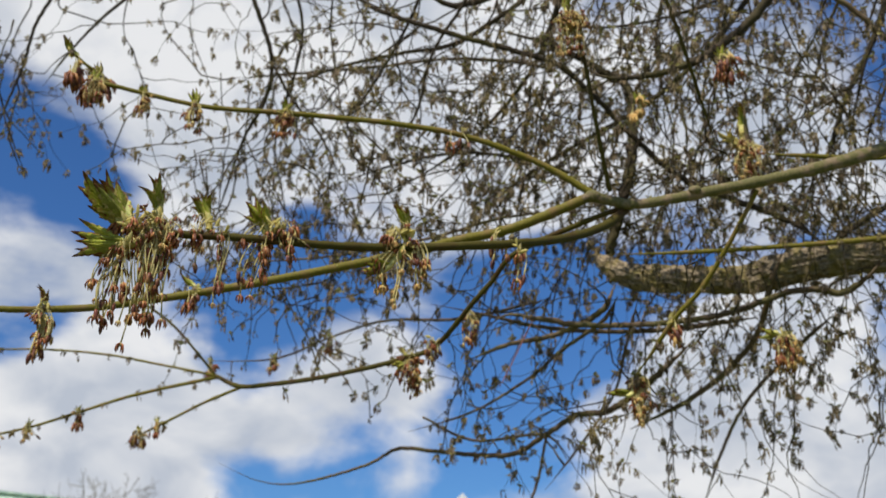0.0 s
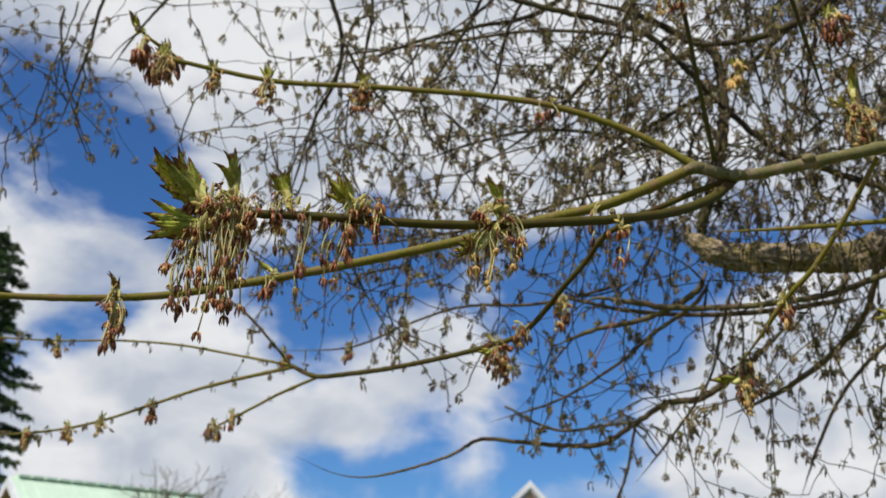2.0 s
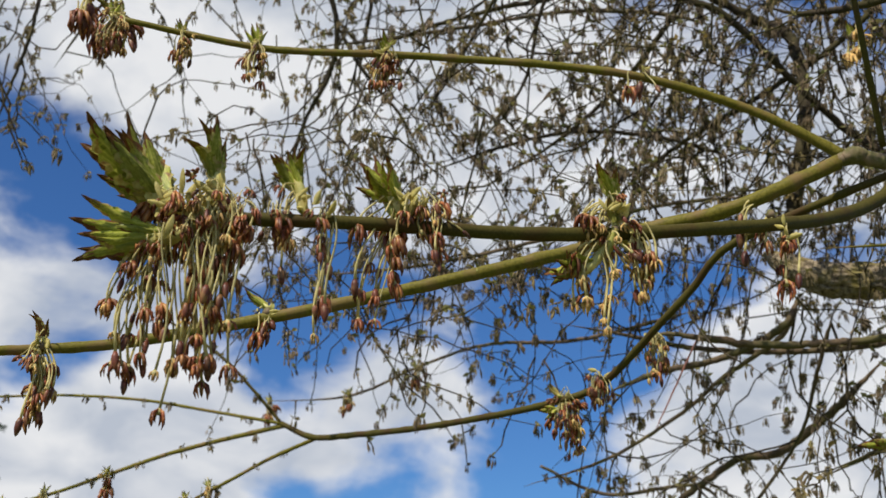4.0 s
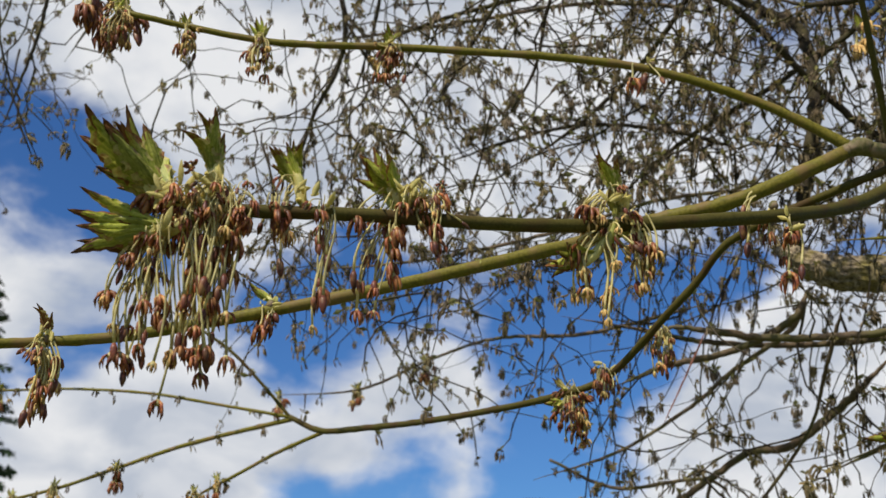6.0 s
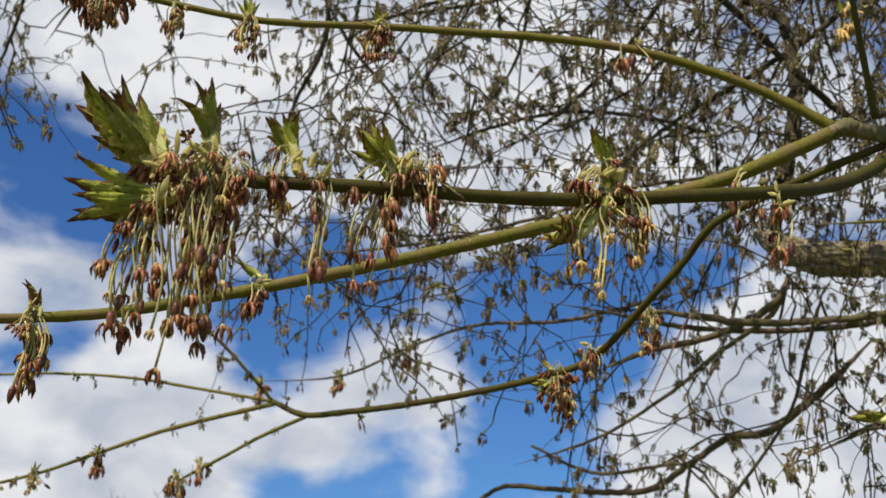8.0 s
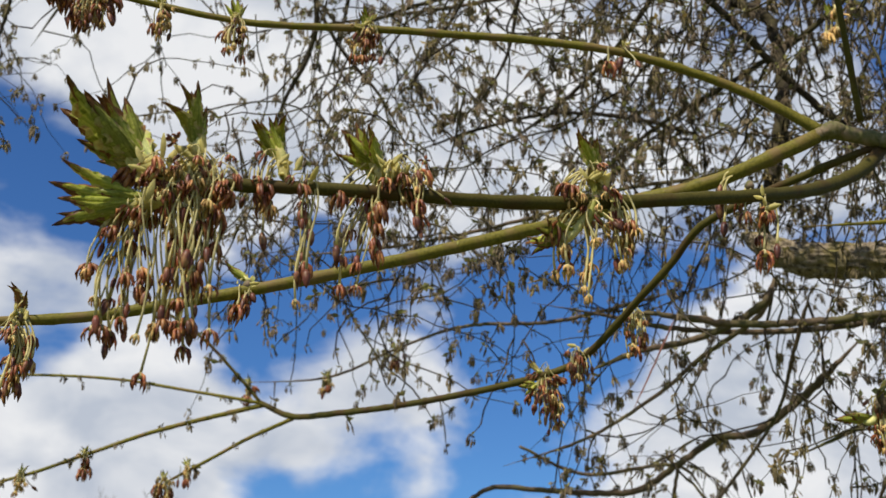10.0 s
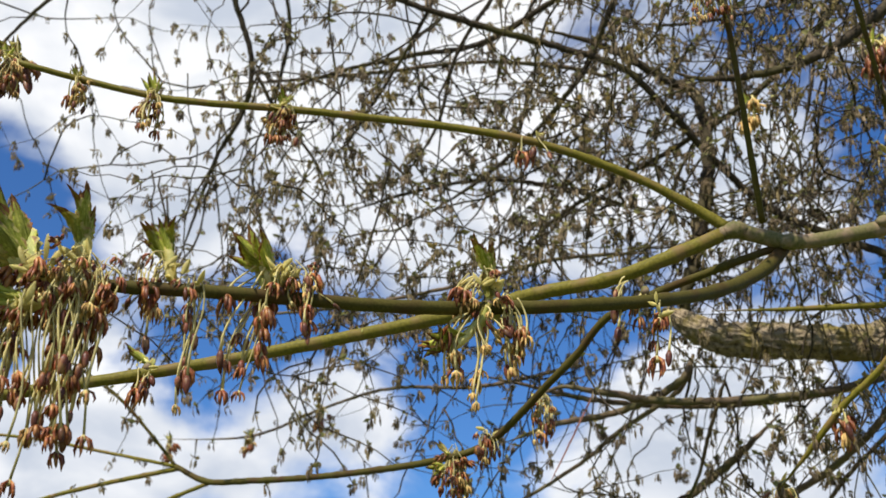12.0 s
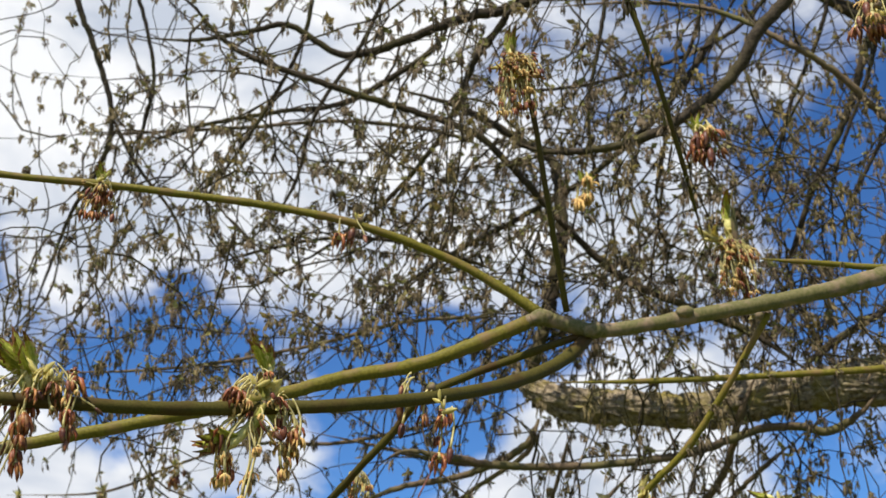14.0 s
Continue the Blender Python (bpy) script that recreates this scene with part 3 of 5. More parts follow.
def grown(name, verts, faces, mats, slots=None, label="", parent=None, kind="", smooth=True):
    """A part of the tree, given in world places."""
    ob = mesh_object(name, np.asarray(verts) - np.array(PLACE), faces, mats, slots, parent or tree, label, smooth)
    if kind:
        tagged(ob, kind=kind)
    return ob


rng = np.random.default_rng(7)
PATHS = []
for name, stuff, label, line in BRANCHES:
    thick = max(p[3] for p in line)
    path = spline(line, 0.012 if thick > 0.015 else 0.008)
    PATHS.append((name, path))
    if name in ("crown_branch", "hanging_branch", "brown_branch", "twig"):
        # the thinner end runs out to a point
        run = np.linspace(0, 1, len(path))
        run = run if path[0, 3] > path[-1, 3] else 1 - run
        path[:, 3] *= np.clip((1.02 - run) / 0.22, 0.18, 1)
        if name != "twig":
            path[:, 3] *= np.clip((run + 0.01) / 0.10, 0.3, 1)
    if name == "mossy_limb":
        path[:, :3] += np.array([[0.25 * r * noise.noise(Vector(p) * 9 + Vector((k, 0, 0))) for k in (0, 7, 13)] for *p, r in path])
        verts, faces = barky(spline(path[::3], 0.0042), 84)
    else:
        if stuff.startswith("twig"):
            # swollen rings at the nodes
            s = np.r_[0, np.cumsum(np.linalg.norm(np.diff(path[:, :3], axis=0), axis=1))]
            for at in np.arange(0.06, s[-1], 0.085):
                path[:, 3] *= 1 + 0.16 * np.exp(-((s - at - 0.014 * math.sin(at * 62)) / 0.0045) ** 2)
        wander = 0.03 if stuff.startswith("twig") else 0.12
        path[1:-1, :3] += rng.normal(0, wander, (len(path) - 2, 3)) * path[1:-1, 3:]
        verts, faces = tube(path, 14 if thick > 0.003 else 8, 0.035 if stuff.startswith("twig") else 0.12, 160.0)
    grown(name, verts, faces, [MAT[stuff]], label=label)

# woody knots where shoots leave the main branch
for x, y, z, r in [(a, b, c, d * 0.68) for a, b, c, d in ((0.3819, 0.9115, 2.0977, 0.012), (0.4309, 0.9061, 2.0855, 0.01152), (0.517, 0.891, 2.1033, 0.0088))]:
    ball = [(x - r * 1.3, y, z - r * 0.35, r * 0.5), (x - r * 0.5, y, z, r * 0.93), (x + r * 0.4, y, z + r * 0.1, r), (x + r * 1.3, y, z + r * 0.2, r * 0.6)]
    grown("knot", *tube(spline(ball, 0.0012), 18, 0.14, 330.0), [MAT["twig_grey"]])

# the trunk, from the limb's foot to the ground
last = PATHS[[n for n, _ in PATHS].index("mossy_limb")][1][-1]
foot = spline([tuple(last), (1.60, 1.74, 1.3, 0.125), (1.72, 1.86, 0.6, 0.145), (1.79, 1.92, 0.0, 0.22)], 0.02)
grown("trunk", *barky(foot, 48), [MAT["bark"]], label="furrowed grey-brown trunk")


# the stem goes on above the limb, and the boughs spring from it
stem = spline([(1.60, 1.74, 1.3, 0.12), (1.56, 1.76, 1.9, 0.11), (1.62, 1.90, 2.7, 0.095), (1.72, 2.02, 3.6, 0.07), (1.70, 2.15, 4.6, 0.035), (1.66, 2.2, 5.3, 0.01)], 0.03)
grown("stem", *barky(stem, 36), [MAT["bark"]], label="furrowed upper stem")
for name, path in PATHS:
    if name != "crown_branch":
        continue
    end, before = (path[-1], path[-4]) if path[-1, 3] > path[0, 3] else (path[0], path[3])
    if (end[2] - 1.65) / end[1] < 0.86 and end[0] / end[1] < 0.66:
        continue
    way = (end[:3] - before[:3]) / np.linalg.norm(end[:3] - before[:3])
    foot = stem[np.argmin(np.abs(stem[:, 2] - end[2] - 0.35))]
    thick = max(before[3], end[3])
    mid = end[:3] * 0.45 + foot[:3] * 0.55 + np.array((0, 0.08, 0.22))
    line = spline([(*before[:3], before[3] * 0.98), (*(end[:3] + way * 0.12), thick), (*mid, thick * 1.5 + 0.004), (*foot[:3], thick * 1.9 + 0.008)], 0.02)
    grown("bough", *tube(line, 12, 0.12, 60.0), [MAT["bark_dark"]])


# fine twigs of the crown with their small leaf and flower tufts
def tuft_shape(kind):
    """A small tuft about 1 long: folded leaves above, flowers hanging below."""
    v, f, slot = [], [], []

    def spindle(a, b, w, s):
        a, b = np.array(a), np.array(b)
        axis = b - a
        u = np.cross(axis, (0.3, 0.8, 0.5))
        u *= w / (np.linalg.norm(u) + 1e-9)
        w2 = np.cross(axis, u)
        w2 *= w / (np.linalg.norm(w2) + 1e-9)
        m, n = a + axis * 0.6, len(v)
        v.extend([a, m + u, m + w2, m - u, m - w2, b])
        f.extend([[n, n + 1 + k, n + 1 + (k + 1) % 4] for k in range(4)] + [[n + 5, n + 1 + (k + 1) % 4, n + 1 + k] for k in range(4)])
        slot.extend([s] * 8)

    def blade(root, tip, w):
        root, tip = np.array(root), np.array(tip)
        side = np.cross(tip - root, rng.normal(0, 1, 3))
        side *= w / (np.linalg.norm(side) + 1e-9)
        fold = np.cross(side, tip - root) * 0.35
        n = len(v)
        mid = root * 0.5 + tip * 0.5
        v.extend([root, mid + side + fold, tip, mid - side + fold])
        f.extend([[n, n + 1, n + 2], [n, n + 2, n + 3]])
        slot.extend([0, 0])
    for k in range(int(rng.integers(2, 4))):
        way = rng.normal(0, 0.28, 3)
        blade((0, 0, 0), (way[0], way[1], way[2] * 0.6 + 0.12), 0.17)
    for k in range(int(rng.integers(7, 12)) if kind else 4):
        # threads that arch out and hang down
        turn, out, low = rng.uniform(0, 6.3), rng.uniform(0.08, 0.36), rng.uniform(0.3, 0.85)
        mid = np.array((math.cos(turn) * out, math.sin(turn) * out, rng.uniform(-0.15, 0.1)))
        spindle((0, 0, 0.05), mid, 0.045, 1)
        spindle(mid * 0.9, mid * 1.1 + np.array((0, 0, -low)), 0.075, 1)
    return np.array(v), f, slot


SHAPES = [tuft_shape(k % 4) for k in range(14)]
tuft_v, tuft_f, tuft_s, count = [], [], [], [0, 0]


def tuft(place, size):
    v, f, s = SHAPES[int(rng.integers(len(SHAPES)))]
    a = rng.uniform(0, 2 * np.pi)
    turn = np.array([[math.cos(a), -math.sin(a), 0], [math.sin(a), math.cos(a), 0], [0, 0, 1]])
    tilt = rng.normal(0, 0.3)
    lean = np.array([[1, 0, 0], [0, math.cos(tilt), -math.sin(tilt)], [0, math.sin(tilt), math.cos(tilt)]])
    tuft_v.append(v @ (turn @ lean).T * size + place)
    tuft_f.extend([[i + count[0] for i in face] for face in f])
    tuft_s.extend(s)
    count[0] += len(v)
    count[1] += 1


AHEAD = np.array((0.0, math.cos(radians(21)), math.sin(radians(21))))
EYE_SPOT = np.array((0.0, 0.0, 1.65))


def depth_of(p):
    return float((np.asarray(p) - EYE_SPOT) @ AHEAD)


twig_pieces = []
OUTLINE = ((-0.6, 0.06), (-0.3, 0.10), (-0.25, 0.08), (-0.2, -0.03), (-0.1, -0.09), (0.0, -0.14), (0.15, -0.22), (0.4, -0.35), (0.9, -0.40))


def beyond(p):
    """Whether a place lies under the crown's ragged lower edge."""
    d = depth_of(p)
    u = p[0] / d
    v = ((p[2] - 1.65) * math.cos(radians(21)) - p[1] * math.sin(radians(21))) / d
    return v < np.interp(u, [a for a, _ in OUTLINE], [b for _, b in OUTLINE])


def twiglet(start, way, length, radius, level):
    """A thin drooping shoot that carries tufts and forks."""
    n = max(5, int(length / 0.03))
    p, d, line = np.array(start, float), np.array(way, float), []
    bend = rng.normal(0, 0.13, 3)
    for i in range(n + 1):
        line.append((*p, radius * (1 - 0.6 * i / n)))
        d = d + rng.normal(0, 0.24, 3) + bend + np.array((0, 0, -0.13 if level else -0.04 - 0.12 * i / n))
        if depth_of(p) < 1.38:
            d += AHEAD * 0.5
        if depth_of(p) > 2.56:
            d -= AHEAD * 0.4
        d /= np.linalg.norm(d)
        p = p + d * length / n
        if beyond(p) and rng.random() < 0.5:
            break
        if i > 0 and rng.random() < 0.5:
            tuft(p + rng.normal(0, 0.0032, 3), rng.uniform(0.013, 0.024))
        if level < 2 and i > 1 and rng.random() < (0.2 if level == 0 else 0.10):
            side = d + rng.normal(0, 0.75, 3)
            twiglet(p, side / np.linalg.norm(side), length * rng.uniform(0.3, 0.65), radius * 0.75, level + 1)
    line.append((*p, radius * 0.35))
    tuft(p, rng.uniform(0.016, 0.0272))
    if len(line) < 2:
        return
    twig_pieces.append(tube(np.array(line), 4))


SPAWN = {"crown_branch": 11.6, "hanging_branch": 5.6, "brown_branch": 4.4, "mossy_limb": 6.2}
for name, path in PATHS:
    if name not in SPAWN:
        continue
    s = np.r_[0, np.cumsum(np.linalg.norm(np.diff(path[:, :3], axis=0), axis=1))]
    for at in np.arange(0.03, s[-1], 1.0 / SPAWN[name]):
        at += rng.normal(0, 0.012)
        low = path[min(len(path) - 1, int(at / s[-1] * len(path)))]
        if name != "mossy_limb" and (low[2] - 1.65) / low[1] < 0.34 and rng.random() < 0.72:
            continue
        i = int(np.clip(np.searchsorted(s, at), 1, len(path) - 1))
        along = path[i, :3] - path[i - 1, :3]
        along /= np.linalg.norm(along) + 1e-9
        if path[0, 3] > path[-1, 3] * 1.2:
            grow = along
        else:
            grow = -along
        way = grow * 0.5 + rng.normal(0, 0.8, 3) + np.array((-0.25, 0.15, -0.1))
        twiglet(path[i, :3], way / np.linalg.norm(way), rng.uniform(0.16, 0.56), rng.uniform(0.0012, 0.0024), 0)
# long hanging shoots that thicken the crown towards the trunk
for k in range(164):
    u, v, d = (rng.uniform(0.17, 0.62), rng.uniform(0.10, 0.40), rng.uniform(1.57, 2.24)) if k < 84 else (rng.uniform(0.12, 0.45), rng.uniform(0.02, 0.22), rng.uniform(1.68, 2.24))
    if k > 152:
        u, v = rng.uniform(0.40, 0.66), rng.uniform(-0.12, 0.06)
    elif k > 134:
        u, v = rng.uniform(-0.17, 0.02), rng.uniform(0.06, 0.25)
    elif k > 120:
        u, v = rng.uniform(-0.52, -0.34), rng.uniform(0.10, 0.27)
    spot = EYE_SPOT + d * (AHEAD + np.array((u, -v * math.sin(radians(21)), v * math.cos(radians(21)))))
    way = np.array((-0.35, 0.0, -0.8)) + rng.normal(0, 0.35, 3)
    twiglet(spot, way / np.linalg.norm(way), rng.uniform(0.32, 0.72), rng.uniform(0.0013, 0.0026), 1)
# paired buds along the thin bare twigs
for name, path in PATHS:
    if name == "twig" and path[:, 3].max() < 0.0058:
        s = np.r_[0, np.cumsum(np.linalg.norm(np.diff(path[:, :3], axis=0), axis=1))]
        for at in np.arange(0.048, s[-1], 0.054):
            i = int(np.searchsorted(s, at + rng.normal(0, 0.0095)).clip(0, len(path) - 1))
            for k in range(2):
                tuft(path[i, :3] + rng.normal(0, 0.004, 3), rng.uniform(0.0088, 0.0176) * (1.5 if at > s[-1] * 0.6 else 1.0))
grown("crown_twig", *joined(twig_pieces), [MAT["bark_dark"]], label="thin brown twigs of the crown", kind="stuff")
grown("crown_tuft", np.vstack(tuft_v), tuft_f, [MAT["crown_leaf"], MAT["crown_flower"]], tuft_s, label="small olive leaf and brown flower tufts", kind="stuff", smooth=False)


# ---- flower clusters: places in metres, all within a cluster in millimetres (x to the right, z up) ----
def leaflet_mesh(length, width, mat, droop):
    """A young serrated leaflet along +z, folded along its midrib."""
    rows, cols, verts, faces, slots = 17, 7, [], [], []
    bend, twist = rng.normal(0, 0.25) + droop, rng.normal(0, 0.3)
    fold, reddish = rng.uniform(0.5, 1.5), rng.uniform(0.4, 0.95)
    for i in range(rows):
        s = i / (rows - 1)
        half = width * (math.sin(math.pi * min(1, s * 0.92 + 0.06)) ** 0.8) * (1.12 - 0.62 * s ** 1.6)
        half *= 1.13 if i % 2 and s > 0.25 else 0.91
        if i == rows - 1:
            half = width * 0.02
        a = bend * s * s
        for k in range(cols):
            u = k / (cols - 1) * 2 - 1
            x, y = u * half, abs(u) * half * fold + 0.15 * width * math.sin(abs(u) * 8 - i * 1.1)
            c, d = math.cos(twist * s), math.sin(twist * s)
            x, y = x * c - y * d, x * d + y * c
            verts.append((x, y + length * s * math.sin(a), length * s * math.cos(a) + (0.12 * half if abs(u) == 1 else 0)))
    for i in range(rows - 1):
        for k in range(cols - 1):
            a = i * cols + k
            faces.append([a, a + 1, a + cols + 1, a + cols])
            slots.append(1 if i > rows - 4 - 2 * (k % 2) or k in (0, cols - 2) and i > rows * reddish else 2 if k in (0, cols - 2) and i % 3 else 0)
    n = len(verts)
    thick = 0.00035
    verts += [(x, y + thick, z) for x, y, z in verts]
    faces += [[i + n for i in f][::-1] for f in faces]
    slots += slots
    return verts, faces, [MAT[mat], MAT["leaf_tip"], MAT["leaf_edge"]], slots


def scale_mesh(size):
    """A cupped, pointed bud scale along +z."""
    rows, cols, verts, faces = 6, 5, [], []
    for i in range(rows):
        s = i / (rows - 1)
        half = size * 0.2 * math.sin(math.pi * (0.12 + 0.86 * s)) ** 0.9
        for k in range(cols):
            u = k / (cols - 1) * 2 - 1
            verts.append((u * half, u * u * half * 0.9 + size * 0.5 * s * s * 0.6, size * s))
    for i in range(rows - 1):
        faces += [[i * cols + k, i * cols + k + 1, (i + 1) * cols + k + 1, (i + 1) * cols + k] for k in range(cols - 1)]
    n = len(verts)
    verts += [(x, y + 0.0006, z) for x, y, z in verts]
    faces += [[i + n for i in f][::-1] for f in faces]
    return verts, faces


def anthers(at, way, size, lobes):
    """A bunch of pointed anther lobes hanging from a small cup."""
    pieces = []
    way = np.array(way) / np.linalg.norm(way)
    for k in range(lobes):
        a = 2 * np.pi * k / lobes + rng.uniform(0, 0.8)
        out = np.array((math.cos(a), math.sin(a), 0.0)) * size * rng.uniform(0.1, 0.34)
        tip = way * size * rng.uniform(0.8, 1.25) + out * rng.uniform(0.7, 2.0)
        w = size * rng.uniform(0.09, 0.145)
        line = [(*(at + out * 0.2), w * 0.4), (*(at + out * 0.9 + tip * 0.25), w), (*(at + out * 0.8 + tip * 0.65), w * 0.85), (*(at + tip), w * 0.12)]
        pieces.append(tube(np.array(line), 5))
    return pieces


def flower_mesh(reach, drop, size, pale):
    """One male flower: a thread that arches out by reach (x, y) and hangs down, with its anthers."""
    n = 9
    sag = rng.uniform(0.1, 0.35)
    line = []
    for i in range(n):
        s = i / (n - 1)
        out = 1 - (1 - s) ** 1.6
        up = min(drop * 0.1, size * 0.6) * math.sin(math.pi * min(1, s * 3)) * sag
        wave = 0.045 * drop * math.sin(s * 5 + reach[0] * 900)
        line.append((reach[0] * out + wave, reach[1] * out + wave * 0.6, up - drop * (0.7 * s + 0.3 * s * s), size * ((0.075 if pale else 0.06) + 0.04 * s ** 3)))
    line = np.array(line)
    stalk = [tube(line, 5)]
    end = line[-1, :3]
    way = line[-1, :3] - line[-2, :3] + np.array((rng.normal(0, 0.1), rng.normal(0, 0.1), -0.6)) * np.linalg.norm(line[-1, :3] - line[-2, :3])
    cup = np.array([(*(end + (0, 0, size * 0.05)), size * 0.12), (*(end + way / np.linalg.norm(way) * size * 0.2), size * 0.24), (*(end + way / np.linalg.norm(way) * size * 0.38), size * 0.2)])
    stalk.append(tube(cup, 6))
    if not pale and rng.random() < 0.42:
        # a bud that is still closed
        d = way / np.linalg.norm(way) * size * rng.uniform(0.95, 1.3)
        w = size * rng.uniform(0.2, 0.27)
        bud = [(*end, w * 0.5), (*(end + d * 0.25), w), (*(end + d * 0.6), w * 0.95), (*(end + d * 0.88), w * 0.5), (*(end + d), w * 0.1)]
        v, f = joined([stalk[0], tube(np.array(bud), 8, 0.12, 700.0)])
        first = len(stalk[0][1])
        return v, f, [MAT["filament"], MAT["bud"]], [0] * first + [1] * (len(f) - first)
    bunch = anthers(end, way, size * rng.uniform(1.0, 1.5) * (0.72 if pale else 1.0), int(rng.integers(5, 9)))
    v, f = joined(stalk + bunch)
    first = sum(len(q[1]) for q in stalk)
    return v, f, [MAT["filament"], MAT["anther_pale" if pale else "anther"]], [0] * first + [1] * (len(f) - first)


def flower_cluster(label, place, leaves, scales, sprays, tone, big):
    """tone: the share of pale, spent anthers; big: the size of the flowers against 4 mm anthers."""
    base = new("flower_cluster")
    base.parent = tree
    base.location = Vector(place) - PLACE
    tagged(base, label)

    def sub(name, verts, faces, mats, slots=None, at=(0, 0, 0), turn=(0, 0, 0), smooth=True):
        ob = mesh_object(name, verts, faces, mats, slots, base, smooth=smooth)
        ob.location, ob.rotation_euler = at, turn
        return ob
    core = 0.0013 * big
    sub("bud_base", *tube(np.array([(0, 0, -core, core * 0.9), (0, 0, 0, core * 1.4), (0.0004, 0, core * 1.3, core * 0.8)]), 9, 0.25, 300), [MAT["twig_grey"]])
    for x, z, angle, length, number, fan, mat in leaves:
        root = Vector((x, 0, z)) / 1000
        stem = Vector((math.cos(radians(angle)), 0, math.sin(radians(angle)))) * length * 0.00025
        r = length * 0.00011
        line = spline([(0, 0, 0, r * 0.9), (*(root * 0.5 + Vector((0, 0.001, -0.1 * root.length))), r * 0.95), (*root, r * 1.1), (*(root + stem), r * 0.5)], 0.0015)
        sub("leaf_stalk", *tube(line, 7), [MAT["shoot"]])
        # fleshy sheaths that hold the tuft at its foot
        for k in range(4 if number > 1 else 2):
            v, f = scale_mesh(min(max(root.length, length * 0.0004), 0.009 * big) * rng.uniform(0.6, 1.15))
            lean = math.atan2(root.x, root.z) if number > 1 else 0
            sub("bud_scale", v, f, [MAT["sheath" if k % 2 else "scale"]], None, (0.15 * root.x + rng.normal(0, 0.0008) * big, rng.uniform(-0.003, 0.001) * big, 0.15 * root.z), (rng.normal(0, 0.12), lean + rng.normal(0, 0.28), rng.uniform(0, 6.28)))
        number = round(number * 1.9) if number > 1 else number
        for k in range(number):
            share = (k / (number - 1) - 0.5) if number > 1 else 0
            a = radians(angle + fan * 0.85 * share + rng.normal(0, 4))
            size = length / 1000 * (1 - 0.25 * abs(share)) * rng.uniform(0.85, 1.25)
            v, f, m, s = leaflet_mesh(size, size * rng.uniform(0.095, 0.15), mat, -0.15)
            at = root * 0.8 + Vector((math.cos(a), 0, math.sin(a))) * size * rng.uniform(-0.12, 0.1) + Vector((0, rng.uniform(-0.1, 0.07) * length / 1000, 0))
            sub("leaflet", v, f, m, s, at, Euler((rng.normal(0.1, 0.2), math.pi / 2 - a, rng.uniform(-0.55, 0.55)), "XYZ"))
    for x, z, size in scales * 2:
        a = rng.uniform(-1.5, 1.5)
        x, z = x + rng.normal(0, 0.2) * size, z + rng.normal(0, 0.15) * size
        size *= rng.uniform(0.45, 0.85)
        v, f = scale_mesh(size / 1000)
        sub("bud_scale", v, f, [MAT["scale"]], None, (x / 1000, rng.uniform(-0.0075, -0.0015) * big, z / 1000 - size / 3000), (rng.normal(0, 0.4), a, rng.normal(0, 0.7)))
    if leaves and sprays:
        # short flowers crowded round the bud
        near = sum(n for _, _, n, *_ in sprays)
        wide = max(abs(q[0]) for q in sprays) * 0.5 + 4.0 * big
        for k in range(round(near * 0.7)):
            at = sprays[k % len(sprays)]
            turn, out = rng.uniform(0, 2 * math.pi), rng.uniform(0.1, 0.5) * wide / 1000
            v, f, m, s = flower_mesh((math.cos(turn) * out, math.sin(turn) * out), rng.uniform(0.5, 3.2) * 0.004 * big, 0.0042 * big * rng.uniform(0.7, 1.1), rng.random() < tone * 0.6)
            sub("flower", v, f, m, s, ((at[0] + rng.normal(0, 0.8) * big) / 1000, rng.uniform(-0.005, 0.002) * big, (at[1] + rng.normal(2.2, 2.0) * big) / 1000), (rng.normal(0, 0.35), rng.normal(0, 0.35), 0))
    for x, z, number, x0, x1, short, long in sprays:
        number = max(1, round(number * 1.35))
        centre, count = (x0 + x1) / 2, max(1, round(number / 7))
        strands = [x0 + (x1 - x0) * (q + rng.uniform(0.2, 0.8)) / count for q in range(count)]
        for k in range(number):
            far = (k // count + rng.random()) / math.ceil(number / count)
            aim = strands[k % count] + rng.normal(0, 0.035) * (x1 - x0)
            aim = centre + (aim - centre) * (0.95 - 0.25 * far)
            drop = short * 0.3 + (long - short * 0.3) * far
            wide = max(abs(x1 - x0), 4)
            v, f, m, s = flower_mesh(((aim - x) * 0.0007, rng.uniform(-0.22, 0.22) * wide / 1000), drop / 1000, 0.0048 * big * rng.uniform(0.8, 1.25), rng.random() < tone * 0.6)
            sub("flower", v, f, m, s, (x / 1000 + (aim - x) * 0.0003 + rng.normal(0, 0.0016) * big, rng.normal(0, 0.002) * big, z / 1000 + rng.normal(0, 0.0014) * big))
    return base


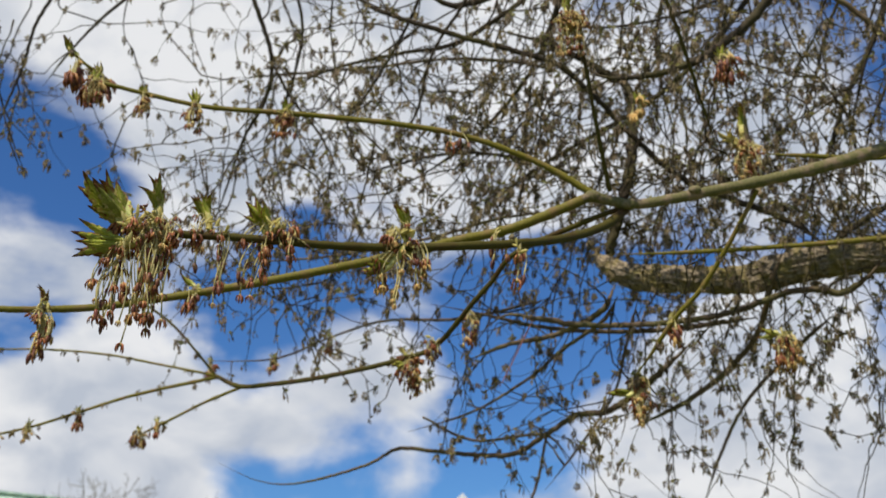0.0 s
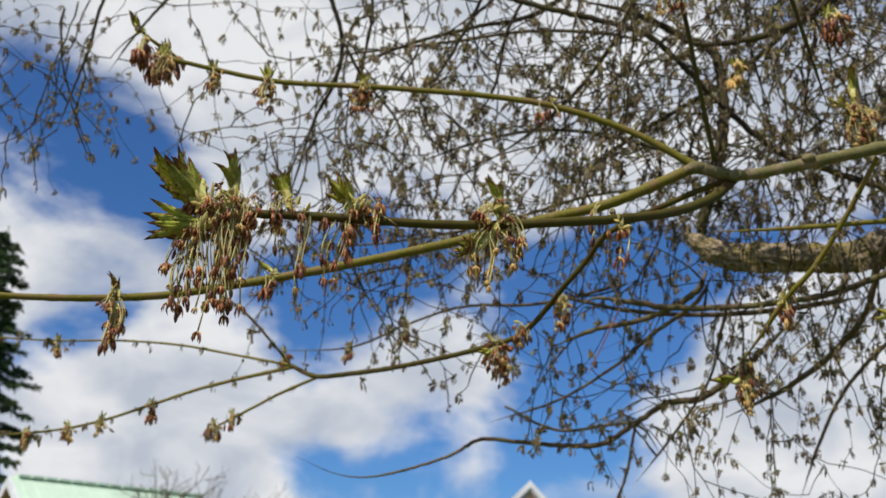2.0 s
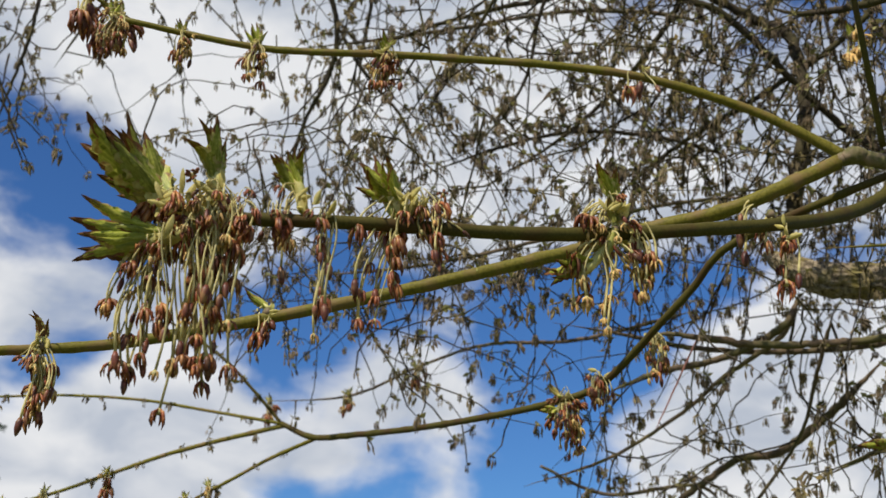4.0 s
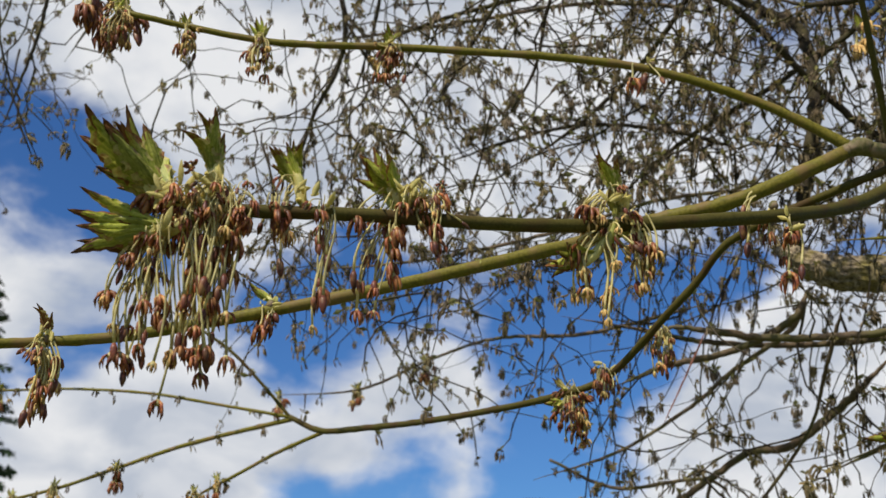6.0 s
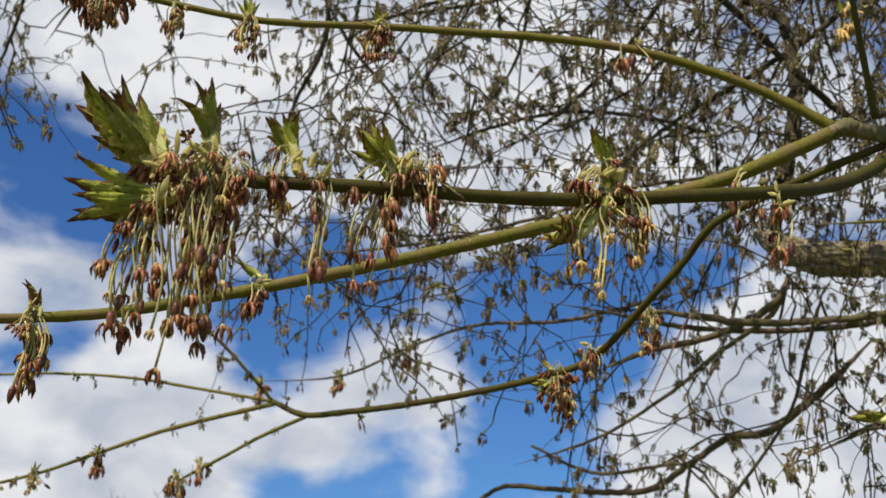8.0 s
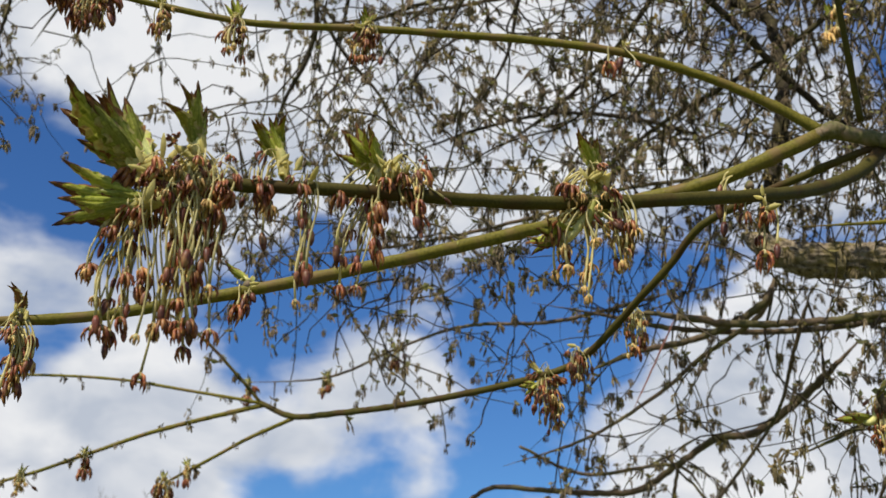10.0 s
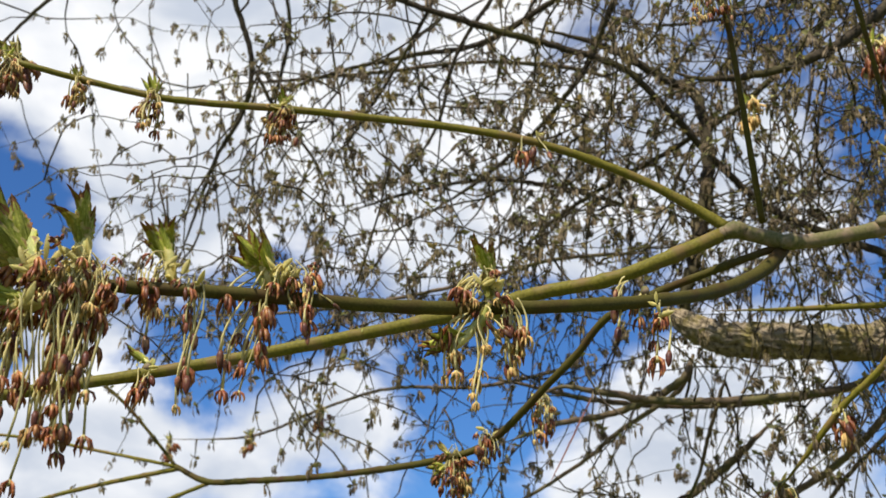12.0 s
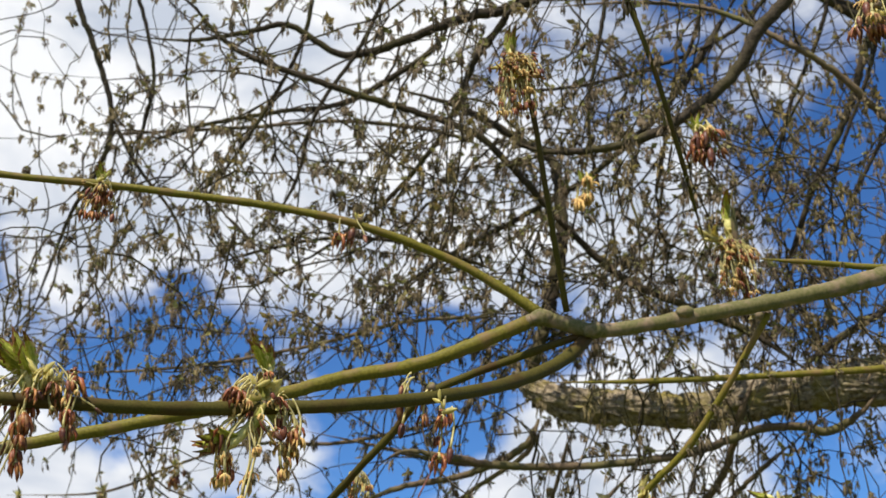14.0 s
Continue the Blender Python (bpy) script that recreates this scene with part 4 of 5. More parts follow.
flower_cluster("large flower cluster with three leaf tufts at the twig's tip", (-0.141, 0.6479, 1.927),
               [(-32.1, 12.7, 139, 60.4, 8, 66, 'leaf_dark'), (3.8, 23.4, 90, 41.7, 4, 26, 'leaf_dark'), (-30.1, -16.4, 184, 53.8, 5, 44, 'leaf')],
               [(-18.8, 11.0, 21.3), (4.6, 16.9, 21.9), (-30.1, -14.8, 24.7), (-11.6, -2.1, 19.8), (-5.3, 7.4, 19.8), (-26.4, -12.0, 24.7), (-21.3, 2.1, 21.3), (-12.4, 9.1, 21.3), (0.0, 12.7, 21.3), (7.0, 11.0, 19.8), (-25.9, 7.4, 19.8)],
               [(-30.1, -16.4, 22, -52.7, -23.8, 39.0, 90.2), (-4.6, 7.4, 20, -17.7, 12.4, 14.1, 106.1), (5.3, 14.5, 35, -11.6, 19.4, 14.1, 123.8), (-19.4, 12.7, 9, -35.4, -14.1, 7.0, 21.3), (21.3, 5.7, 7, 14.1, 30.1, 10.7, 31.8), (-14.1, -12.0, 3, -18.8, -16.0, 106.1, 113.2)], 0.3, 1.77)
flower_cluster('flower cluster with a small green leaf tuft', (-0.081, 0.6641, 1.9314),
               [(-5.5, 21.7, 118, 29.7, 5, 50, 'leaf')],
               [(10.9, 5.1, 15.1), (-3.6, 15.1, 12.9), (3.6, 9.8, 12.9), (-1.8, 8.0, 12.9)],
               [(11.7, 0.7, 7, 3.6, 18.8, 14.4, 77.9), (-9.1, 15.1, 3, -21.7, -3.6, 14.4, 32.6), (-10.9, 15.1, 1, -17.3, -14.4, 61.5, 65.1), (-21.7, 9.8, 2, -25.4, -14.4, 5.5, 14.4)], 0.28, 1.81)
flower_cluster('flower cluster with bright green leaf tuft', (-0.0168, 0.6808, 1.9343),
               [(-8.1, 21.4, 128, 33.3, 5, 66, 'leaf'), (5.3, 19.7, -80, 17.0, 3, 120, 'scale')],
               [(2.6, 17.7, 16.3), (-3.7, 16.0, 13.3), (8.1, 14.0, 12.6), (-1.1, 12.3, 13.3)],
               [(2.6, 17.7, 9, -38.1, -9.7, 29.7, 89.0), (8.1, 14.0, 6, -17.7, 10.0, 18.6, 55.6), (21.1, 6.7, 3, 17.4, 27.4, 26.0, 42.6), (11.9, 17.7, 5, 0.7, 23.0, 9.3, 26.0)], 0.36, 1.86)
flower_cluster('flower cluster hanging over the twig, with two leaf tufts', (0.129, 0.7313, 1.9523),
               [(0.8, 23.8, 96, 29.8, 3, 30, 'leaf_dark'), (-23.8, -31.0, 190, 33.4, 4, 40, 'leaf')],
               [(-3.1, 15.8, 15.8), (-7.2, 9.9, 14.3), (3.9, 11.9, 14.3), (6.7, -8.0, 13.5)],
               [(-5.2, 17.9, 8, -31.8, -5.2, 9.9, 27.9), (12.7, 0.0, 9, 5.5, 27.9, 19.9, 49.7), (-9.1, -11.9, 7, -39.0, -7.2, 15.8, 47.6), (-3.1, -15.8, 4, -11.1, 4.7, 31.8, 71.6)], 0.75, 1.99)
flower_cluster('small reddish flower cluster on the twig', (0.2578, 0.7847, 1.986),
               [],
               [(8.5, -19.3, 14.6), (4.3, -12.9, 10.3)],
               [(-9.8, 6.4, 3, -28.6, -9.8, 17.2, 38.6), (0.0, 2.1, 2, -15.0, 4.3, 6.4, 21.4), (8.5, -15.0, 4, -4.3, 19.3, 12.9, 40.7)], 0.1, 2.14)
flower_cluster('small flower cluster hanging on the lower twig', (-0.3256, 0.9056, 1.917),
               [(1.4, 5.6, 100, 22.7, 3, 50, 'leaf_tip')],
               [(-4.8, 4.8, 13.3), (7.0, 0.0, 11.4), (2.4, -5.6, 11.4)],
               [(2.4, -5.6, 12, -11.8, 16.5, 14.2, 42.6), (0.0, -9.4, 3, -4.8, 2.4, 42.6, 59.0)], 0.3, 2.37)
flower_cluster('opening bud with one curled leaf', (-0.1446, 0.9395, 1.958),
               [(0.0, 4.0, 138, 22.9, 2, 16, 'leaf')],
               [(4.0, -2.6, 10.9), (-5.9, 0.0, 8.0)],
               [(-1.0, -2.6, 3, -13.4, 4.0, 9.9, 19.8)], 0.1, 2.48)
flower_cluster('tiny side bud', (0.0387, 0.9467, 1.9975),
               [(1.0, -1.4, 130, 12.2, 1, 0, 'leaf')],
               [],
               [], 0, 2.53)
flower_cluster('small flower cluster on the upper twig', (-0.2469, 0.967, 2.2569),
               [(-1.8, 2.2, 98, 17.0, 3, 70, 'leaf')],
               [(2.2, 5.6, 11.2), (-4.5, 1.8, 10.1)],
               [(0.0, 0.0, 11, -12.3, 11.2, 5.6, 30.4)], 0.7, 1.74)
flower_cluster('small flower cluster on the upper twig', (-0.172, 0.971, 2.2463),
               [(-1.8, 2.2, 98, 21.1, 3, 70, 'leaf')],
               [(2.2, 5.6, 11.2), (-4.5, 1.8, 10.1)],
               [(0.0, 0.0, 15, -15.5, 14.1, 5.6, 37.9)], 0.7, 1.74)
flower_cluster('small flower cluster on the upper twig', (-0.0443, 0.9739, 2.239),
               [(-1.8, 2.2, 98, 20.3, 3, 70, 'leaf')],
               [(2.2, 5.6, 11.2), (-4.5, 1.8, 10.1)],
               [(0.0, 0.0, 20, -14.9, 13.4, 5.6, 36.5)], 0.7, 1.74)
flower_cluster('small flower cluster on the upper twig', (-0.3162, 0.9614, 2.2716),
               [(-1.8, 2.2, 98, 20.3, 3, 70, 'leaf')],
               [(2.2, 5.6, 11.2), (-4.5, 1.8, 10.1)],
               [(0.0, 0.0, 14, -14.9, 13.4, 5.6, 36.5)], 0.7, 1.74)
flower_cluster("small flower cluster near the twig's end", (-0.3288, 1.019, 2.3119),
               [(0.0, 4.2, 110, 20.8, 3, 60, 'leaf')],
               [(-2.7, 5.6, 11.0)],
               [(2.1, 0.0, 10, -11.7, 12.5, 10.4, 31.0)], 0.2, 3.46)
flower_cluster("leaf bud at the twig's end", (-0.3704, 1.0074, 2.3426),
               [(0.0, -1.4, 115, 26.2, 4, 40, 'leaf')],
               [(2.1, -3.5, 9.8)],
               [(9.0, -13.8, 5, 2.1, 19.4, 10.4, 24.2)], 0.2, 3.46)
flower_cluster("tiny yellow bud at the twig's node", (0.211, 0.9664, 2.214),
               [(0.0, 1.1, 80, 11.0, 2, 60, 'scale')],
               [(-2.2, 2.2, 8.8)],
               [(-3.4, -2.2, 2, -10.6, 0.5, 8.3, 16.6)], 0.1, 2.77)
flower_cluster('withered flower cluster on the drooping twig', (0.233, 1.1059, 1.9846),
               [],
               [(-9.3, 6.4, 17.4), (2.2, -8.2, 13.9)],
               [(-3.5, 3.5, 18, -17.9, 11.5, 5.8, 46.2)], 0.4, 1.58)
flower_cluster('withered flower cluster on the drooping twig', (0.1787, 1.159, 1.9575),
               [],
               [(-1.1, 5.9, 15.5)],
               [(-1.1, 3.0, 15, -14.4, 13.1, 4.8, 34.7)], 0.4, 1.65)
flower_cluster('flower cluster with a pale leaf on the drooping twig', (0.1451, 1.1858, 1.9415),
               [(-10.4, -13.9, 200, 24.3, 3, 40, 'leaf'), (-7.4, 1.3, 140, 20.6, 2, 30, 'scale')],
               [(-1.3, 1.3, 17.1), (7.8, -1.8, 15.8)],
               [(1.8, 1.3, 26, -15.8, 21.9, 6.1, 57.8)], 0.4, 1.68)
flower_cluster("dense yellow flower cluster at an upright twig's end", (0.3381, 0.7971, 2.3044),
               [(-3.7, 9.0, 92, 26.1, 3, 16, 'leaf'), (0.0, 6.2, -92, 32.5, 6, 150, 'scale'), (0.0, 0.0, -90, 26.1, 5, 80, 'scale')],
               [(-3.7, 3.7, 18.9), (6.7, 1.1, 17.8), (-11.5, -4.2, 17.8)],
               [(0.0, 3.2, 64, -18.9, 23.0, 10.4, 61.6), (0.0, 7.4, 50, -17.8, 21.0, 0.0, 23.5)], 0.9, 1.1)
flower_cluster('flower cluster under a tall green leaf shoot', (0.6392, 1.0379, 2.253),
               [(0.0, 19.4, 92, 42.4, 3, 14, 'leaf'), (-14.1, -3.2, 160, 29.6, 3, 50, 'scale'), (1.9, 3.2, -90, 36.0, 5, 140, 'scale')],
               [(-1.3, 9.6, 19.4), (-14.1, -6.4, 20.6)],
               [(-1.3, -1.9, 52, -19.4, 29.6, 9.6, 64.3)], 0.85, 1.44)
flower_cluster("flower cluster with a pale green leaf at a twig's end", (0.481, 1.119, 1.9001),
               [(-13.9, -26.2, 185, 33.8, 3, 24, 'leaf')],
               [(-2.4, 2.9, 17.4), (3.5, -5.8, 13.9)],
               [(0.0, 0.0, 34, -11.0, 13.9, 8.8, 67.0)], 0.75, 1.74)
flower_cluster('small flower cluster with leaves', (0.719, 1.159, 1.981),
               [(-13.0, 6.1, 180, 29.6, 3, 40, 'leaf')],
               [(-4.3, 6.1, 17.4)],
               [(0.8, 0.0, 26, -13.0, 21.8, 8.6, 43.4)], 0.9, 2.38)
flower_cluster('swollen pale bud on a green twig', (0.5114, 1.0358, 1.9636),
               [(0.0, -1.8, 75, 19.2, 2, 30, 'scale')],
               [(-1.8, -3.4, 14.6)],
               [(4.0, -7.4, 4, -7.4, 15.2, 5.6, 17.0)], 0.3, 2.82)
flower_cluster('reddish flower cluster', (0.6982, 0.7717, 2.39),
               [],
               [(-1.1, -11.0, 18.9)],
               [(-3.8, 5.6, 10, -28.8, 12.8, 11.0, 33.3)], 0.3, 2.77)
flower_cluster('yellowish tuft on a crown twig', (0.5146, 1.1746, 2.3881),
               [(0.0, -5.8, 60, 24.6, 4, 120, 'leaf')],
               [],
               [(0.0, -5.8, 3, -10.9, 18.1, 7.2, 18.1)], 0.9, 3.62)
flower_cluster('yellowish tuft on a crown twig', (0.628, 1.0592, 2.4066),
               [(-3.4, 1.4, 100, 23.2, 4, 90, 'leaf')],
               [(0.0, -2.1, 13.6)],
               [(0.0, -2.1, 8, -17.1, 20.5, 10.2, 27.4)], 0.9, 3.42)
flower_cluster('tiny tan flower cluster on a thin twig', (-0.4893, 1.7179, 1.9527),
               [(-1.8, 1.8, 100, 13.8, 2, 90, 'leaf')],
               [(0.0, 1.8, 10.4)],
               [(0.0, 0.0, 7, -9.4, 9.4, 5.1, 25.8)], 0.8, 2.24)
flower_cluster('tiny tan flower cluster on a thin twig', (-0.5867, 1.7365, 1.9266),
               [(-1.8, 1.8, 100, 13.8, 2, 90, 'leaf')],
               [(0.0, 1.8, 10.4)],
               [(0.0, 0.0, 7, -9.4, 9.4, 5.1, 25.9)], 0.8, 2.24)
flower_cluster('tiny tan flower cluster on a thin twig', (-0.6563, 1.7502, 1.9134),
               [(-1.8, 1.8, 100, 13.9, 2, 90, 'leaf')],
               [(0.0, 1.8, 10.4)],
               [(0.0, 0.0, 7, -9.6, 9.6, 5.3, 26.1)], 0.8, 2.26)
flower_cluster('tiny tan flower cluster on a thin twig', (-0.7395, 1.771, 1.9036),
               [(-1.8, 1.8, 100, 14.1, 2, 90, 'leaf')],
               [(0.0, 1.8, 10.6)],
               [(0.0, 0.0, 6, -9.6, 9.6, 5.3, 26.2)], 0.8, 2.27)
flower_cluster('tiny tan flower cluster on a thin twig', (-0.361, 1.683, 1.9098),
               [(-1.6, 1.6, 100, 13.4, 2, 90, 'leaf')],
               [(0.0, 1.6, 10.1)],
               [(0.0, 0.0, 9, -9.1, 9.1, 5.0, 25.1)], 0.8, 2.18)
flower_cluster('tiny tan flower cluster on a thin twig', (-0.3261, 1.6683, 1.9257),
               [(-1.6, 1.6, 100, 13.3, 2, 90, 'leaf')],
               [(0.0, 1.6, 9.9)],
               [(0.0, 0.0, 6, -9.1, 9.1, 5.0, 25.0)], 0.8, 2.16)
flower_cluster('tiny tan flower cluster on a thin twig', (-0.6736, 1.691, 2.0674),
               [(-1.8, 1.8, 100, 13.9, 2, 90, 'leaf')],
               [(0.0, 1.8, 10.4)],
               [(0.0, 0.0, 5, -9.6, 9.6, 5.3, 26.1)], 0.8, 2.26)
flower_cluster('tiny tan flower cluster on a thin twig', (-0.8008, 1.7042, 2.0778),
               [(-1.8, 1.8, 100, 14.1, 2, 90, 'leaf')],
               [(0.0, 1.8, 10.6)],
               [(0.0, 0.0, 5, -9.6, 9.6, 5.3, 26.2)], 0.8, 2.27)
flower_cluster('tiny tan flower cluster on a thin twig', (-0.292, 2.0086, 2.1332),
               [(-2.1, 2.1, 100, 16.5, 2, 90, 'leaf')],
               [(0.0, 2.1, 12.3)],
               [(0.0, 0.0, 5, -11.4, 11.4, 6.2, 30.9)], 0.8, 2.67)
flower_cluster('tiny tan flower cluster on a thin twig', (-0.148, 2.0042, 2.1447),
               [(-2.1, 2.1, 100, 16.5, 2, 90, 'leaf')],
               [(0.0, 2.1, 12.3)],
               [(0.0, 0.0, 5, -11.4, 11.4, 6.2, 30.9)], 0.8, 2.67)
flower_cluster('tiny tan flower cluster on a thin twig', (-0.0245, 1.9864, 2.1908),
               [(-2.1, 2.1, 100, 16.5, 2, 90, 'leaf')],
               [(0.0, 2.1, 12.3)],
               [(0.0, 0.0, 6, -11.4, 11.4, 6.2, 30.9)], 0.8, 2.67)


# ---- ground ----
MAT["grass"] = material("spring_grass", (0.06, 0.09, 0.02), (0.10, 0.12, 0.035), 4, 0.9, 0.5, (0.14, 0.11, 0.05), 0.3, vary=0)
ground = mesh_object("ground", [(-2000, -2000, 0), (2000, -2000, 0), (2000, 2000, 0), (-2000, 2000, 0)], [[0, 1, 2, 3]], [MAT["grass"]])
tagged(ground, "rough spring grass reaching the horizon", "ground", kind="structure")

# ---- buildings ----
MAT["white_paint"] = material("weathered_white_paint", (0.70, 0.71, 0.72), (0.78, 0.79, 0.80), 12, 0.6, 0.1, (0.58, 0.58, 0.58), 1.5, vary=0.05)
MAT["soffit"] = material("grey_soffit_board", (0.42, 0.42, 0.43), (0.50, 0.50, 0.51), 12, 0.7, 0.1, (0.36, 0.20, 0.14), 2.0, vary=0.05)
MAT["shingle"] = material("cream_shingle", (0.62, 0.47, 0.31), (0.72, 0.57, 0.40), 18, 0.8, 0.3, (0.52, 0.37, 0.24), 3, vary=0.18)
MAT["brick_red"] = material("red_brown_wall", (0.20, 0.07, 0.05), (0.27, 0.10, 0.07), 10, 0.85, 0.4, vary=0.15)
MAT["red_board"] = material("falu_red_board", (0.30, 0.045, 0.03), (0.37, 0.07, 0.05), 14, 0.85, 0.4, (0.22, 0.04, 0.03), 1.5, vary=0.15)
MAT["roof_metal"] = material("mint_sheet_roof", (0.52, 0.66, 0.50), (0.60, 0.74, 0.58), 5, 0.45, 0.1, (0.46, 0.58, 0.45), 0.6, vary=0.04)
MAT["roof_dark"] = material("grey_roof_sheet", (0.20, 0.22, 0.24), (0.27, 0.29, 0.31), 10, 0.6, 0.2, vary=0.1)
MAT["old_wood"] = material("grey_old_wood", (0.22, 0.17, 0.13), (0.32, 0.26, 0.2), 30, 0.85, 0.4, stretch=(1, 1, 0.1), vary=0.1)


def slab(name, corners, thick, mat, parent, label=""):
    """A flat panel: its outer face by its corners, thick metres deep along the inward normal."""
    c = [Vector(p) for p in corners]
    normal = (c[1] - c[0]).cross(c[2] - c[0]).normalized()
    n = len(c)
    verts = c + [p - normal * thick for p in c]
    faces = [list(range(n)), list(range(2 * n - 1, n - 1, -1))] + [[(k + 1) % n, k, k + n, (k + 1) % n + n] for k in range(n)]
    return mesh_object(name, [v - parent.matrix_basis.translation for v in verts], faces, [mat], None, parent, label, smooth=False)


# the house: a tall steep gable with shingles, and a lower wing on its left
house = tagged(new("house"), "house with steep white-edged gable and cream shingled wall", "house")
house.location = (3.055, 31.38, 0)
house.scale = (1.1, 1.1, 1.1)
PX, PY, PZ = 1.787, 29.81, 5.25  # the peak
RISE = 1.12


def rake(x0, z0, x1, z1, depth, y, name="fascia", mat="white_paint", out=0.05):
    """A sloping board seen from the front, depth metres high."""
    return slab(name, [(x0, y, z0), (x0, y, z0 - depth), (x1, y, z1 - depth), (x1, y, z1)], out, MAT[mat], house)


right, left = (PX + 2.3, PZ - 2.3 * RISE), (PX - 0.46, PZ - 0.44)
wall_y = PY + 0.14
slab("wall", [(PX - 0.12, wall_y, 0.0), (right[0] - 0.5, wall_y, 0.0), (right[0] - 0.5, wall_y, right[1] + 0.25), (PX + 0.02, wall_y, PZ - 0.22), (PX - 0.12, wall_y, PZ - 0.35)], 0.2, MAT["shingle"], house, "cream wall under the shingles")
slab("wall", [(PX - 0.12, wall_y + 5, 0.0), (PX - 0.12, wall_y, 0.0), (PX - 0.12, wall_y, PZ - 0.45), (PX - 0.12, wall_y + 5, PZ - 0.45)], 0.2, MAT["brick_red"], house)
slab("roof", [(PX, PY, PZ), (right[0], PY, right[1]), (right[0], PY + 6, right[1]), (PX, PY + 6, PZ)], 0.10, MAT["roof_dark"], house, "grey sheet roof")
slab("roof", [(left[0], PY, left[1]), (PX, PY, PZ), (PX, PY + 6, PZ), (left[0], PY + 6, left[1])], 0.10, MAT["roof_dark"], house)
rake(PX, PZ + 0.01, right[0], right[1] + 0.01, 0.17, PY - 0.02)
rake(left[0], left[1] + 0.01, PX, PZ + 0.01, 0.17, PY - 0.02)
rake(PX, PZ - 0.175, right[0], right[1] - 0.175, 0.05, PY + 0.02, "trim")
rake(left[0], left[1] - 0.175, PX, PZ - 0.175, 0.05, PY + 0.02, "trim")
# boarded underside of the overhang
slab("soffit", [(PX, PY + 0.04, PZ - 0.26), (PX, wall_y, PZ - 0.26), (right[0], wall_y, right[1] - 0.26), (right[0], PY + 0.04, right[1] - 0.26)], 0.03, MAT["soffit"], house, "grey boarded soffit")
slab("soffit", [(PX, wall_y, PZ - 0.27), (PX, PY + 0.04, PZ - 0.27), (left[0], PY + 0.04, left[1] - 0.27), (left[0], wall_y, left[1] - 0.27)], 0.03, MAT["soffit"], house)
# the lower wing
wing0, wing1 = (PX - 0.10, PZ - 0.80), (PX - 1.9, PZ - 1.98)
rake(wing1[0], wing1[1], wing0[0], wing0[1], 0.16, PY + 0.1)
rake(wing1[0], wing1[1] - 0.165, wing0[0], wing0[1] - 0.165, 0.05, PY + 0.14, "trim")
slab("roof", [(wing1[0], PY + 0.12, wing1[1] - 0.01), (wing0[0], PY + 0.12, wing0[1] - 0.01), (wing0[0], PY + 6, wing0[1] - 0.01), (wing1[0], PY + 6, wing1[1] - 0.01)], 0.1, MAT["roof_dark"], house)
slab("wall", [(wing1[0] + 0.3, wall_y + 0.05, 0), (PX - 0.14, wall_y + 0.05, 0), (PX - 0.14, wall_y + 0.05, wing0[1] - 0.2), (wing1[0] + 0.3, wall_y + 0.05, wing1[1] + 0.0)], 0.2, MAT["brick_red"], house)
# shingles, piece by piece, on the gable
shingle_shapes = []
for k in range(6):
    w, h, d = 0.13 + 0.02 * k, 0.15, 0.02
    shingle_shapes.append(mesh_object("shingle", [(0, -d, 0), (w, -d, 0), (w, 0, 0), (0, 0, 0), (0, -0.006, h), (w, -0.006, h), (w, 0, h), (0, 0, h)],
                                      [[0, 1, 5, 4], [1, 2, 6, 5], [3, 0, 4, 7], [4, 5, 6, 7], [0, 3, 2, 1]], [MAT["shingle"]], smooth=False).data)
for ob in [o for o in bpy.data.objects if o.name.startswith("shingle")]:
    bpy.data.objects.remove(ob)
row = 0
z = PZ - 2.0
while z < PZ - 0.3:
    x = PX - 0.11 - (0.06 if row % 2 else 0)
    while x < PX + 1.6:
        k = int(rng.integers(6))
        w = 0.13 + 0.02 * k
        if PZ - RISE * max(0, x + w - PX) - 0.22 > z + 0.05 and x > PX - 0.2:
            ob = new("shingle", shingle_shapes[k])
            ob.parent = house
            ob.location = Vector((x, wall_y - 0.004 - rng.uniform(0, 0.012), z + rng.normal(0, 0.012))) - house.location
        x += w + 0.008
    z += 0.115
    row += 1
house.location, house.rotation_euler = (3.462, 31.1, 0), (0, 0, radians(-0.65))

# the barn with its pale green sheet roof and red gable
barn = tagged(new("barn"), "red boarded barn with pale mint-green sheet metal roof", "barn")
barn.location = (-8.5, 26.5, 0)
G = Vector((-10.05, 24.7, 5.0))
along, across = Vector((0.76, 0.65, 0)), Vector((0.65, -0.76, 0))
fall = 0.70


def barn_at(a, s, dz=0.0):
    return G + along * a + across * s + Vector((0, 0, dz - fall * abs(s)))


slab("roof", [barn_at(0, 0), barn_at(0, 4.6), barn_at(4.6, 4.6), barn_at(4.6, 0)], 0.08, MAT["roof_metal"], barn, "pale mint-green sheet metal roof")
slab("roof", [barn_at(0, -4.6), barn_at(0, 0), barn_at(4.6, 0), barn_at(4.6, -4.6)], 0.08, MAT["roof_metal"], barn)
for k in range(15):
    a = 0.15 + k * 0.305
    slab("roof_rib", [barn_at(a, 0.05, 0.008), barn_at(a, 4.6, 0.008), barn_at(a + 0.03, 4.6, 0.008), barn_at(a + 0.03, 0.05, 0.008)], 0.02, MAT["roof_metal"], barn)
    slab("ridge_cap", [barn_at(a, -0.12, 0.13), barn_at(a, 0.12, 0.13), barn_at(a + 0.27, 0.12, 0.13), barn_at(a + 0.27, -0.12, 0.13)], 0.05, MAT["roof_metal"], barn)
front = -along * 0.06
